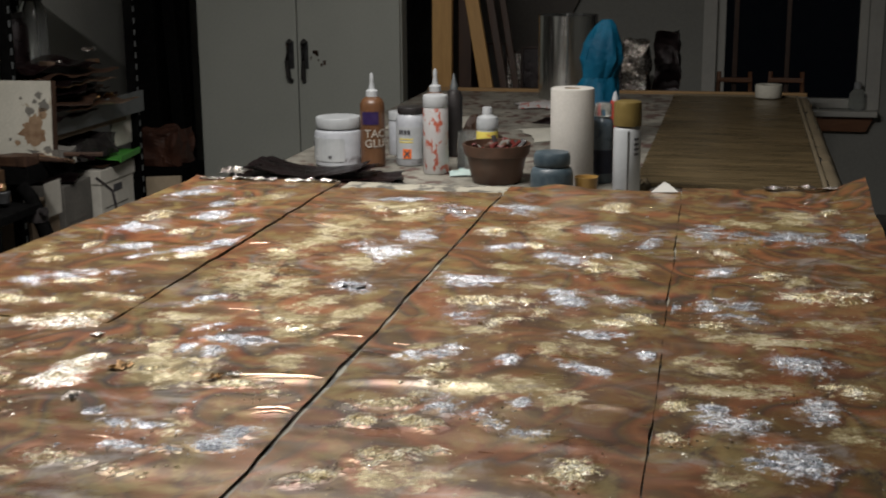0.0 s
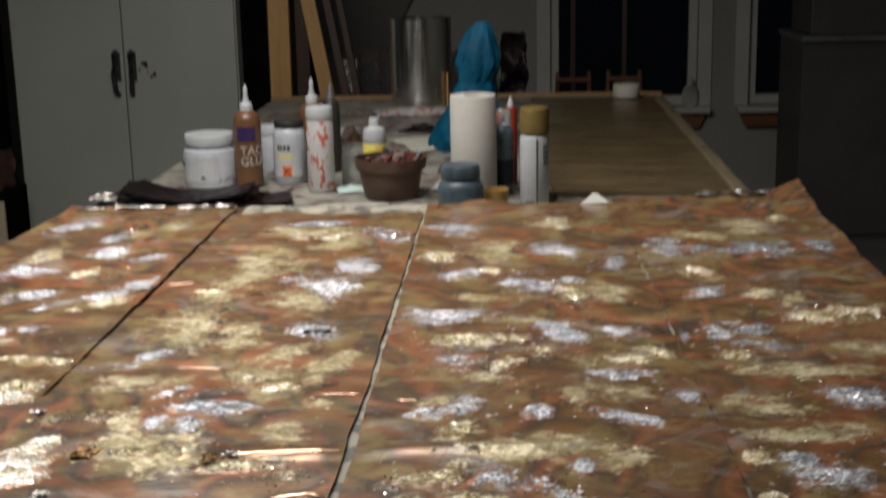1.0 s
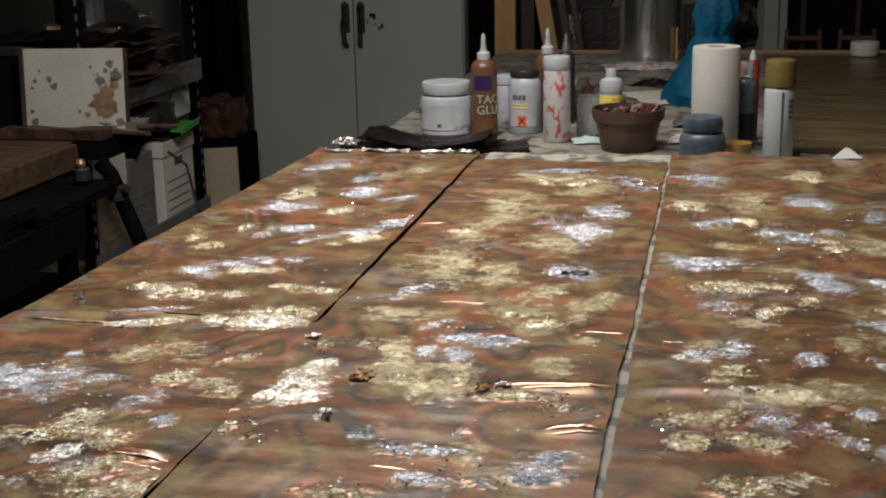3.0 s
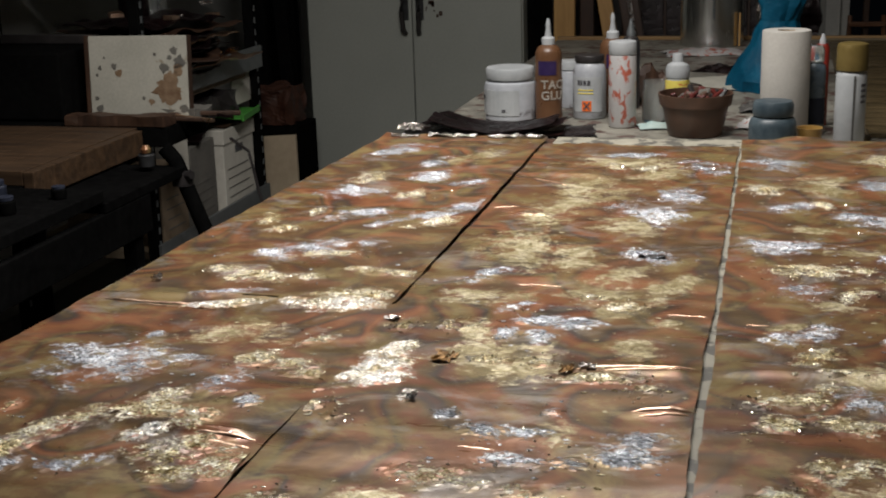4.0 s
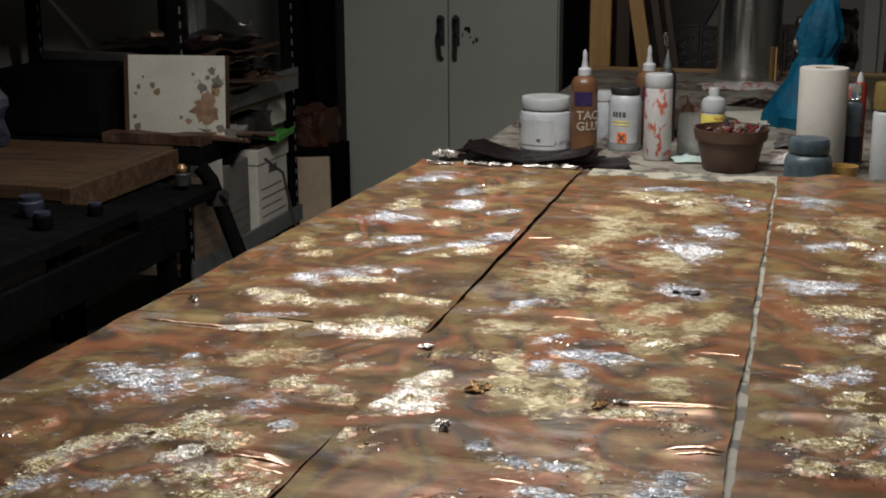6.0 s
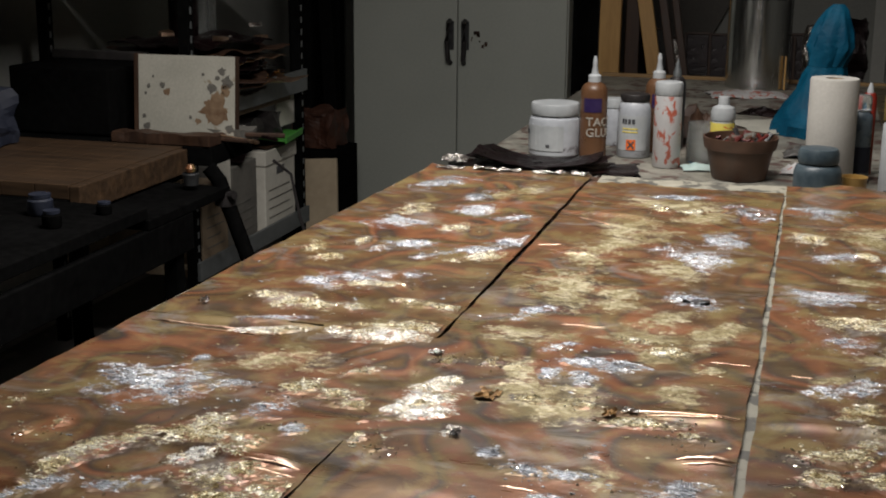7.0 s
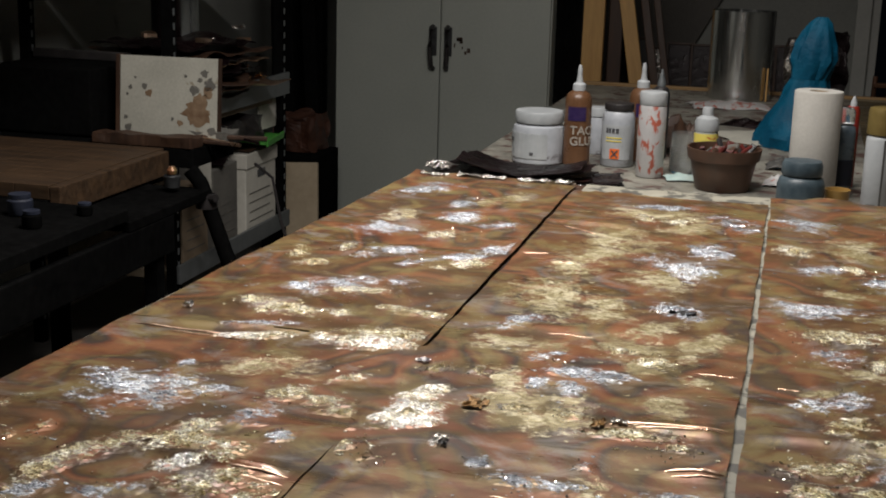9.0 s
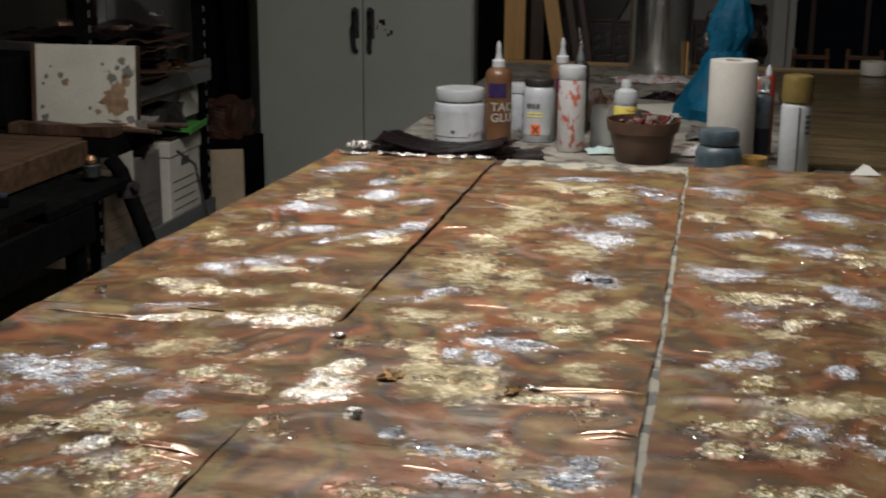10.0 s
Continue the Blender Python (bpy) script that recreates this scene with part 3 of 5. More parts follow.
    (-0.268, -0.826, 0.024, 0.033, 0.12), (-0.194, -0.888, 0.034, 0.066, -0.54), (-0.269, -0.659, 0.031, 0.07, 0.02), (-0.241, -0.583, 0.049, 0.052, 0.73), (-0.222, -0.463, 0.049, 0.062, -0.33), (-0.127, -0.694, 0.046, 0.067, -0.05),
    (-0.13, -0.343, 0.046, 0.046, 0.58), (-0.185, -0.251, 0.096, 0.044, 0.06), (-0.115, -0.972, 0.032, 0.032, 1.12), (-0.047, -1.012, 0.026, 0.047, 1.02), (-0.134, -1.052, 0.043, 0.023, -0.23), (-0.111, -1.119, 0.021, 0.029, -0.45)]
PALE_B_MORE = [(-0.043, -1.152, 0.013, 0.01, -0.23), (-0.071, -1.241, 0.02, 0.021, -0.6), (-0.12, -1.486, 0.018, 0.02, 0.13), (-0.255, -1.64, 0.023, 0.009, 0.16)]
PALE_C = [(0.146, -0.393, 0.033, 0.061, -0.29), (0.273, -0.996, 0.023, 0.029, 0.03), (0.252, -1.125, 0.012, 0.028, 0), (0.295, -1.113, 0.032, 0.021, -0.12), (0.127, -0.698, 0.033, 0.018, -0.3), (0.322, -0.667, 0.029, 0.041, 0.02),
    (0.175, -0.813, 0.031, 0.014, -0.06), (0.136, -1.062, 0.024, 0.016, -0.15), (0.206, -1.29, 0.058, 0.036, 0.19), (0.092, -1.147, 0.016, 0.017, 0.32), (0.297, -1.315, 0.022, 0.02, 1.02), (0.168, -1.574, 0.037, 0.027, 0.4)]
PALE_D = [(0.504, -0.291, 0.036, 0.04, -0.59), (0.593, -0.233, 0.038, 0.051, -0.29), (0.461, -0.56, 0.027, 0.035, -0.81), (0.585, -0.707, 0.023, 0.027, 0.66), (0.616, -0.948, 0.015, 0.018, -0.35), (0.541, -1.037, 0.069, 0.023, 0.1),
    (0.469, -1.154, 0.04, 0.034, -0.08), (0.495, -1.238, 0.057, 0.024, -0.04), (0.64, -0.949, 0.045, 0.031, 0.19), (0.488, -1.52, 0.022, 0.023, 0.53), (0.621, -1.379, 0.022, 0.027, -0.54)]
SILVER_A = [(-0.637, -1.379, 0.056, 0.059, -0.06), (-0.556, -1.367, 0.031, 0.016, 0.56), (-0.483, -1.42, 0.021, 0.035, 0.63), (-0.432, -1.458, 0.01, 0.01, 0), (-0.607, -1.655, 0.017, 0.023, 1.05), (-0.529, -1.622, 0.029, 0.015, 0.72),
    (-0.62, -1.279, 0.007, 0.009, 0), (-0.599, -1.115, 0.048, 0.02, 0.51), (-0.566, -0.898, 0.07, 0.046, 0.28), (-0.628, -0.526, 0.048, 0.041, 0.19), (-0.562, -0.678, 0.038, 0.032, 0.59), (-0.501, -0.731, 0.017, 0.02, 1.08),
    (-0.403, -0.61, 0.029, 0.034, 0.81), (-0.443, -0.678, 0.036, 0.021, 0.59), (-0.52, -0.397, 0.031, 0.041, 0.33), (-0.548, -0.279, 0.022, 0.04, 0.96), (-0.64, -0.166, 0.044, 0.055, 0.68), (-0.434, -0.443, 0.03, 0.026, 0.72)]
SILVER_B = [(-0.23, -1.12, 0.015, 0.013, 0.94), (-0.168, -1.165, 0.044, 0.018, -0.12), (-0.22, -1.211, 0.01, 0.023, 0), (-0.179, -1.228, 0.014, 0.02, -0.39), (-0.304, -0.993, 0.033, 0.02, 0.73), (-0.15, -0.583, 0.024, 0.048, -0.07),
    (-0.095, -0.639, 0.042, 0.042, 0.11), (-0.076, -0.5, 0.031, 0.047, 0.0), (-0.058, -0.271, 0.031, 0.048, -0.85), (-0.02, -0.307, 0.025, 0.037, 0.79), (-0.187, -0.178, 0.05, 0.021, 0.44), (-0.097, -0.867, 0.032, 0.031, -0.45),
    (-0.131, -1.433, 0.007, 0.008, 0), (-0.151, -1.492, 0.031, 0.02, -0.23), (-0.042, -1.489, 0.028, 0.017, 0.01), (-0.188, -1.485, 0.019, 0.012, -0.34), (-0.23, -1.453, 0.008, 0.008, 0), (-0.15, -1.549, 0.026, 0.01, -0.1)]
SILVER_B_MORE = [(-0.041, -1.52, 0.029, 0.021, 0.05), (-0.093, -1.546, 0.012, 0.007, 0.01)]
SILVER_C = [(0.069, -0.23, 0.051, 0.052, 0.02), (0.252, -0.401, 0.044, 0.044, -0.44), (0.34, -0.5, 0.018, 0.037, 0.22), (0.1, -0.555, 0.033, 0.046, 0.02), (0.202, -0.629, 0.034, 0.049, -0.22), (0.27, -0.595, 0.015, 0.027, -0.56),
    (0.085, -0.791, 0.059, 0.039, 0.02), (0.245, -0.873, 0.033, 0.043, -0.16), (0.324, -0.869, 0.029, 0.02, -0.28), (0.114, -1.001, 0.031, 0.024, 0.03), (0.298, -1.049, 0.037, 0.019, 0.03), (0.097, -1.177, 0.031, 0.016, 0.26),
    (0.128, -1.146, 0.013, 0.015, 0.39), (0.208, -1.177, 0.011, 0.014, 0), (0.302, -1.198, 0.031, 0.015, -0.79), (0.159, -1.355, 0.022, 0.026, -0.59), (0.194, -1.37, 0.019, 0.025, -0.5), (0.229, -1.408, 0.016, 0.014, -0.93)]
SILVER_C_MORE = [(0.248, -1.338, 0.008, 0.022, 0), (0.278, -1.425, 0.016, 0.015, 0.22), (0.382, -1.13, 0.012, 0.013, 0)]
SILVER_D = [(0.436, -0.377, 0.028, 0.062, 0.02), (0.492, -0.41, 0.031, 0.036, -0.44), (0.591, -0.405, 0.058, 0.052, 0.19), (0.461, -0.679, 0.031, 0.022, 0.52), (0.451, -0.874, 0.02, 0.028, 0.03), (0.497, -0.873, 0.031, 0.03, -0.38),
    (0.507, -0.936, 0.036, 0.021, -0.36), (0.399, -0.894, 0.009, 0.022, 0), (0.562, -1.115, 0.021, 0.019, -0.63), (0.471, -1.321, 0.014, 0.027, -0.71), (0.488, -1.361, 0.031, 0.04, -0.08), (0.577, -1.125, 0.038, 0.03, -0.11),
    (0.585, -1.298, 0.018, 0.034, -0.31), (0.549, -1.449, 0.039, 0.039, -0.39), (0.69, -0.381, 0.019, 0.037, -0.43)]
# gold leaf that glares, laid in the whitened leaf colour
GLARE_A = [(-0.579, -1.158, 0.05, 0.009, 0.42), (-0.444, -1.141, 0.064, 0.019, 0.17), (-0.489, -1.548, 0.021, 0.01, 0.55)]
GLARE_B = [(-0.335, -1.349, 0.031, 0.024, 1.2), (-0.325, -1.377, 0.026, 0.014, 0.64), (-0.334, -1.303, 0.019, 0.027, 1.2), (-0.279, -1.417, 0.006, 0.012, 0)]
LEAF = (("gold", 0, GOLD_A + GOLD_A_MORE),
        ("gold", 2, GOLD_B),
        ("gold", 3, GOLD_C + GOLD_C_MORE),
        ("gold", 4, GOLD_D),
        ("pale", 0, PALE_A),
        ("pale", 2, PALE_B + PALE_B_MORE),
        ("pale", 3, PALE_C),
        ("pale", 4, PALE_D),
        ("silver", 0, SILVER_A),
        ("silver", 2, SILVER_B + SILVER_B_MORE),
        ("silver", 3, SILVER_C + SILVER_C_MORE),
        ("silver", 4, SILVER_D),
        ("white", 0, GLARE_A),
        ("white", 2, GLARE_B))


def leaf_mesh(cx, cy, w, d, slant, seed, cell, crinkle, rise, edges):
    """A torn piece of metal leaf with an uneven outline, lying crinkled on its sheet, and how whole it is at each point."""
    w, d = w * 1.38 + 0.004, d * 1.38 + 0.004
    x_lo, x_hi = edges
    rx, ry = w * 1.35, (d + abs(slant) * w * 0.6) * 1.35
    nx, ny = max(6, int(2 * rx / cell)), max(6, int(2 * ry / cell))
    pts, fade, faces, index = [], [], [], {}

    def whole(x, y):
        u, v = (x - cx) / w, (y - cy - slant * 0.8 * (x - cx)) / d
        return 1.0 - (u * u + v * v) ** 0.75 + 0.7 * wave(x, y, 20, 26, seed) + 0.4 * wave(x, y, 60, 75, seed + 2)

    def vert(i, j):
        if (i, j) not in index:
            x, y = cx - rx + 2 * rx * i / nx, cy - ry + 2 * ry * j / ny
            f = min(max(whole(x, y), 0), 1)
            x = min(max(x, x_lo), x_hi)
            z = sheet_top(x, y) + 0.0001 + (0.0005 + rise) * f + crinkle * f * (0.5 * abs(wave(x, y, 55, 70, seed)) + 0.5 * abs(wave(x, y, 140, 160, seed + 4)))
            index[(i, j)] = len(pts)
            pts.append((x, y, z))
            fade.append(f)
        return index[(i, j)]

    for i in range(nx):
        for j in range(ny):
            x, y = cx + rx * (2 * (i + 0.5) / nx - 1), cy + ry * (2 * (j + 0.5) / ny - 1)
            if whole(x, y) > 0.0 and x_lo < x < x_hi:
                faces.append((vert(i, j), vert(i + 1, j), vert(i + 1, j + 1), vert(i, j + 1)))
    return pts, faces, fade


def leaf_object(name, pts, faces, fade, material, sheet, label="", kind=""):
    me = bpy.data.meshes.new(name)
    me.from_pydata(pts, [], faces)
    me.attributes.new("fade", "FLOAT", "POINT").data.foreach_set("value", fade)
    me.materials.append(M[material])
    ob = new(name, me)
    ob.parent = sheet
    return tagged(ob, label, kind=kind)


LAYERS = {"pale": ("pale_leaf_patch", "dull pale gold leaf rubbed flat", 0.0006, 0.0), "silver": ("silver_leaf_patch", "streaky crinkled silver leaf", 0.0042, 0.0002),
          "gold": ("gold_leaf_patch", "crinkled bright gold leaf", 0.0058, 0.0004), "white": ("glare_leaf_patch", "thick crumpled gold leaf with glare put into its colour", 0.0085, 0.0006)}


def side_limits(s, y):
    lf, rt = SHEETS[s][6], SHEETS[s][7]
    return (lf(y) if lf else SHEETS[s][0]) + 0.004, (rt(y) if rt else SHEETS[s][1]) - 0.004


seed = 100
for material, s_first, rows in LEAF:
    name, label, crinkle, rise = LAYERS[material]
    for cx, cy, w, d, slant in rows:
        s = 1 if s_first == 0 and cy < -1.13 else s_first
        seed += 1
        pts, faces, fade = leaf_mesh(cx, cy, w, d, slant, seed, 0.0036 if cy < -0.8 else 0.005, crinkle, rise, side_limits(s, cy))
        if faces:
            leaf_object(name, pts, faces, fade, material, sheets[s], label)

# loose specks of leaf round the patches of each sheet, and polished flakes added as glints
rng = random.Random(5)
for s, sheet in enumerate(sheets):
    y0, y1 = SHEETS[s][2], SHEETS[s][3]
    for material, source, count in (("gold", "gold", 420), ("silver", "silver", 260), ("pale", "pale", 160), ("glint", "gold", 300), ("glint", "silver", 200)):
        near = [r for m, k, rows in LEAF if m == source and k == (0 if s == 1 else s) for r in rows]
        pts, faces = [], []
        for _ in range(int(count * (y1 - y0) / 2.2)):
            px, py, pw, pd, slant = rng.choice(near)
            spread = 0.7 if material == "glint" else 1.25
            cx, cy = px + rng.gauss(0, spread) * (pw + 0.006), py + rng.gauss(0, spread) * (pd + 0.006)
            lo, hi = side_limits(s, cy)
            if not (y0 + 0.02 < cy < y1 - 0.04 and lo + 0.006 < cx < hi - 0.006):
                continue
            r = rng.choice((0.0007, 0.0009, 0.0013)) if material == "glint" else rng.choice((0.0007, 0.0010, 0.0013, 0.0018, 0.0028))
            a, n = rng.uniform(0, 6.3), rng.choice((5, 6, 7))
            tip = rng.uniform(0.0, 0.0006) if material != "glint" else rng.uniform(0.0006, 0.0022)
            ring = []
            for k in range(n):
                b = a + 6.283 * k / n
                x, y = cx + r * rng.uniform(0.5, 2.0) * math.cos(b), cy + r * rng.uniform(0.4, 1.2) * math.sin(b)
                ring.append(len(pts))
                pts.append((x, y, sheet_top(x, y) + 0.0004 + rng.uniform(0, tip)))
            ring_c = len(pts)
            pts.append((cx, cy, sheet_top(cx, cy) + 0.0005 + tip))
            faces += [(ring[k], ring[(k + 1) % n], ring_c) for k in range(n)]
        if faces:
            leaf_object("leaf_and_glint_specks", pts, faces, [1.0] * len(pts), material, sheet, kind="stuff")


# upturned scraps on the sheets
def scrap(name, x, y, w, d, h, material, label, sheet, seed):
    bm = bmesh.new()
    nx, ny = 7, 5
    grid = [[bm.verts.new((x + w * (i / nx - 0.5), y + d * (j / ny - 0.5) + 0.004 * wave(i, j, 0.6, 0.6, seed),
                           sheet_top(x, y) + 0.0015 + h * abs(wave(i, j, 0.45, 0.55, seed)) * 1.6)) for j in range(ny + 1)] for i in range(nx + 1)]
    for i in range(nx):
        for j in range(ny):
            if wave(i, j, 0.7, 0.7, seed + 3) > -0.35:
                bm.faces.new((grid[i][j], grid[i + 1][j], grid[i + 1][j + 1], grid[i][j + 1]))
    part(name, bm, material, sheets[sheet], label)


scrap("black_scrap", -0.087, -0.878, 0.036, 0.018, 0.004, "black_plastic", "black curled piece for a burnt flake and a shadow", 2, 1)
scrap("amber_flake", -0.268, -1.305, 0.026, 0.030, 0.005, "amber_leaf", "curled amber-brown scorched leaf", 2, 21)
scrap("amber_flake", -0.133, -1.325, 0.014, 0.022, 0.004, "amber_leaf", "curled amber-brown scorched leaf", 2, 22)
scrap("leaf_scrap", -0.278, -1.412, 0.014, 0.012, 0.003, "crumpled_foil", "upturned crumpled leaf", 2, 23)
# black piece put in as the shadow of the upturned leaf beside it
scrap("black_scrap", -0.272, -1.425, 0.010, 0.012, 0.004, "black_plastic", "black curled piece for a burnt flake and a shadow", 2, 24)
scrap("leaf_scrap", -0.112, -1.315, 0.018, 0.014, 0.004, "crumpled_foil", "upturned crumpled leaf", 2, 25)
scrap("leaf_scrap", -0.362, -1.185, 0.018, 0.014, 0.003, "crumpled_foil", "upturned crumpled leaf", 2, 7)
scrap("leaf_scrap", -0.72, -1.07, 0.012, 0.012, 0.008, "crumpled_foil", "upturned crumpled leaf", 0, 8)
# upturned copper corner in pale paint: its white glint is put into the colour
bm = bmesh.new()
near = [bm.verts.new(c) for c in ((0.308, -0.012, TOP + 0.006), (0.334, 0.004, TOP + 0.026), (0.343, 0.003, TOP + 0.024), (0.366, -0.010, TOP + 0.008))]
bm.faces.new(near)
r = bmesh.ops.extrude_face_region(bm, geom=bm.faces[:])
bmesh.ops.translate(bm, vec=(0, 0.0015, -0.001), verts=[v for v in r["geom"] if isinstance(v, bmesh.types.BMVert)])
bmesh.ops.recalc_face_normals(bm, faces=bm.faces[:])
part("curled_edge", bm, "frame_paint", sheets[3], "upturned copper corner with its glint put in as pale paint")
for k, (ex, ew) in enumerate(((-0.68, 0.07), (-0.60, 0.05), (-0.55, 0.05), (-0.47, 0.06), (-0.41, 0.05))):
    scrap("curled_edge", ex, -0.014, ew, 0.022, 0.006, "crumpled_foil", "upturned glinting edge", 0, 30 + k)
scrap("curled_edge", 0.62, 0.04, 0.16, 0.02, 0.012, "crumpled_foil", "upturned bright copper edge", 4, 12)



def fold_line(x0, y0, x1, y1, r, sheet, seed):
    """A sharp fold in the sheet: a thin rounded ridge that tapers at both ends, in brighter metal that puts in its
    highlight.
    """
    bm = bmesh.new()
    n, rows = 26, []
    for i in range(n + 1):
        u = i / n
        x, y = x0 + (x1 - x0) * u, y0 + (y1 - y0) * u + 0.0025 * wave(u * 3, 0.4, 1.4, 1, seed)
        rr = r * max(0.12, min(1.0, 5 * u, 5 * (1 - u))) * (0.8 + 0.3 * wave(u * 9, 0.2, 1.5, 1, seed + 1))
        z = sheet_top(x, y)
        rows.append([bm.verts.new((x, y - rr * math.cos(a * math.pi / 6) * 1.5, z - 0.0004 + rr * math.sin(a * math.pi / 6))) for a in range(7)])
    for p, q in zip(rows, rows[1:]):
        for a in range(6):
            bm.faces.new((p[a], q[a], q[a + 1], p[a + 1]))
    # paler, shinier metal than the sheet: the crease highlight is put in here
    part("fold_line", bm, "bright_copper", sheets[sheet], "sharp fold in the copper, its highlight put in as brighter metal", smooth=True)


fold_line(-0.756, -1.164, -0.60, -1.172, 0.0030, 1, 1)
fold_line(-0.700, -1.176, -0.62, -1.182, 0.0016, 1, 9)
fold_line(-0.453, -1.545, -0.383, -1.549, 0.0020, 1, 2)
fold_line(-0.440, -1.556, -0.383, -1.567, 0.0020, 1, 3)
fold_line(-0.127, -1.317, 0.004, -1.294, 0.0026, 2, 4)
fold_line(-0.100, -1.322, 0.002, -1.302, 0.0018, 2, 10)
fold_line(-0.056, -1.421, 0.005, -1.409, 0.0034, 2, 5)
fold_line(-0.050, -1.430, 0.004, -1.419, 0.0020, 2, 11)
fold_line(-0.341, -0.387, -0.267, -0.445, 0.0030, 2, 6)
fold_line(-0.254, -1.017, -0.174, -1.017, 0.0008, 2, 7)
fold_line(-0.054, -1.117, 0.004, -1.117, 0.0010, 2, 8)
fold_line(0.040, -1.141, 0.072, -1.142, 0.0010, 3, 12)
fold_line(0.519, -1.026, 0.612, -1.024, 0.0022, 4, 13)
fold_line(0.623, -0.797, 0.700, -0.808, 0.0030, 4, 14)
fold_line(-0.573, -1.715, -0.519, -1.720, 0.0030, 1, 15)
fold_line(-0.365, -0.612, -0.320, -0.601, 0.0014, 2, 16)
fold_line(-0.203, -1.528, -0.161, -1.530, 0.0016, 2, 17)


# ---- back table ----
TAB = 0.82
table = thing("work_table", pose(0, 0, 0), "long paint-stained white work table behind the bench", "table")
part("tabletop", box((-0.775, 0.045, TAB - 0.04), (0.74, 2.52, TAB), 0.004), "table_paint", table)
part("edge_strip", box((-0.775, 2.523, TAB - 0.045), (0.74, 2.545, TAB + 0.012), 0.003), "pine_dull", table, "bare pine edge strip")
for x in (-0.73, 0.61):
    for y in (0.10, 2.38):
        part("leg", box((x, y, 0), (x + 0.08, y + 0.08, TAB - 0.042), 0.004), "dark_wood", table)


def panel_top(x, y):
    return TAB + 0.010 + 0.004 * max(0, wave(x, y, 3, 4, 31))


panel = thing("brown_panel", pose(0, 0, 0), "large glossy brown streaked panel lying on the table", "painted panel")
part("face", sheet_grid(0.235, 0.69, 0.50, 2.40, 0.03, panel_top, 0.009), "brown_panel", panel, smooth=True)
part("edge_trim", box((0.692, 0.50, TAB + 0.001), (0.702, 2.40, TAB + 0.016), 0.002), "kraft", panel, "thin pale edge trim")
part("edge_trim", box((0.235, 2.402, TAB + 0.001), (0.702, 2.412, TAB + 0.016), 0.002), "kraft", panel, "thin pale edge trim")
def drape(x, y):
    if x > 0.735:
        return TAB + 0.012 - (x - 0.735) * 2.2 + 0.004 * wave(x, y, 9, 12, 33)
    return TAB + 0.006 + 0.006 * abs(wave(x, y, 8, 14, 33))


solid("paper_runner", sheet_grid(0.705, 0.80, 0.42, 2.40, 0.012, drape, 0.0015, ragged(0.705, 0.80, 0.42, 2.40, 34, 0.02, 0.02)), "kraft",
      "crumpled kraft paper along the table edge", "paper", smooth=True)
solid("masking_tape_roll", lathe([(0.026, 0), (0.048, 0), (0.05, 0.004), (0.05, 0.044), (0.048, 0.048), (0.026, 0.048), (0.026, 0)], 32), "canvas",
      "cream roll of masking tape on the brown panel", "tape roll", pose(0.59, 2.36, TAB + 0.014), smooth=True)


# ---- things on the back table ----
def at(x, y, z=TAB + 0.001, turn=0):
    return pose(x, y, z, 0, 0, turn)


def scorched_stack():
    """A heap of bent dark copper offcuts with an upturned rim."""
    s = thing("scorched_sheet_stack", at(-0.56, 0.36), "heap of bent scorched dark copper sheets on the table", "metal sheets")
    for k in range(13):
        w, d = 0.42 - 0.010 * k + 0.05 * wave(k, 4, 1.9, 1, 44), 0.21 - 0.007 * k
        dx, dy, tilt = 0.07 * wave(k, 1, 1.3, 1, 41), 0.035 * wave(k, 2, 1.7, 1, 42), 20 * wave(k, 3, 1.1, 1, 43)
        lift = 0.006 + 0.012 * abs(wave(k, 5, 1.3, 1, 45)) if k < 10 else 0.012 * (k - 7)

        def h(x, y, k=k, lift=lift):
            return 0.0032 * k + 0.002 + lift * (x / 0.2) ** 2 * (0.75 if x > 0 else 0.9) + 0.004 * wave(x, y, 14, 17, 50 + k) + 0.003 * wave(x, y, 40, 30, 80 + k)
        bm = sheet_grid(-w / 2, w / 2, -d / 2, d / 2, 0.012, h, 0.0013, ragged(-w / 2, w / 2, -d / 2, d / 2, 60 + k, 0.024, 0.022))
        bmesh.ops.transform(bm, matrix=pose(dx, dy, 0, 0, 0, tilt), verts=bm.verts[:])
        part("sheet", bm, "dark_copper" if k in (1, 4, 8) else "scorched", s, smooth=True)
    for k in range(7):
        x, y = -0.21 + 0.065 * k, -0.10 + 0.012 * (k % 3)
        part("copper_flake", sheet_grid(x, x + 0.045, y, y + 0.03, 0.006, lambda u, v, k=k: 0.008 + 0.006 * (k % 3) + 0.016 * abs(wave(u, v, 45, 60, 90 + k)), 0.0008,
                                        ragged(x, x + 0.045, y, y + 0.03, 95 + k, 0.012, 0.012)), ("dark_copper", "scorched", "crumpled_foil")[k % 3], s)
    part("silver_scrap", sheet_grid(-0.23, -0.17, -0.06, 0.02, 0.008, lambda x, y: 0.035 + 0.022 * abs(wave(x, y, 40, 40, 71)), 0.001), "crumpled_foil", s, "crumpled bright scrap")
    part("copper_scrap", sheet_grid(-0.22, -0.1, -0.11, -0.07, 0.01, lambda x, y: 0.012 + 0.01 * abs(wave(x, y, 30, 40, 72)), 0.001), "bright_copper", s, "bright copper offcut")


scorched_stack()


def white_tub(x, y):
    t = thing("plastic_tub", at(x, y), "white plastic screw-top tub with a torn label", "tub")
    part("tub", lathe([(0, 0), (0.062, 0), (0.066, 0.004), (0.067, 0.085), (0.064, 0.095), (0.055, 0.101), (0.055, 0.104), (0, 0.104)], 40), "grimy_plastic", t, smooth=True)
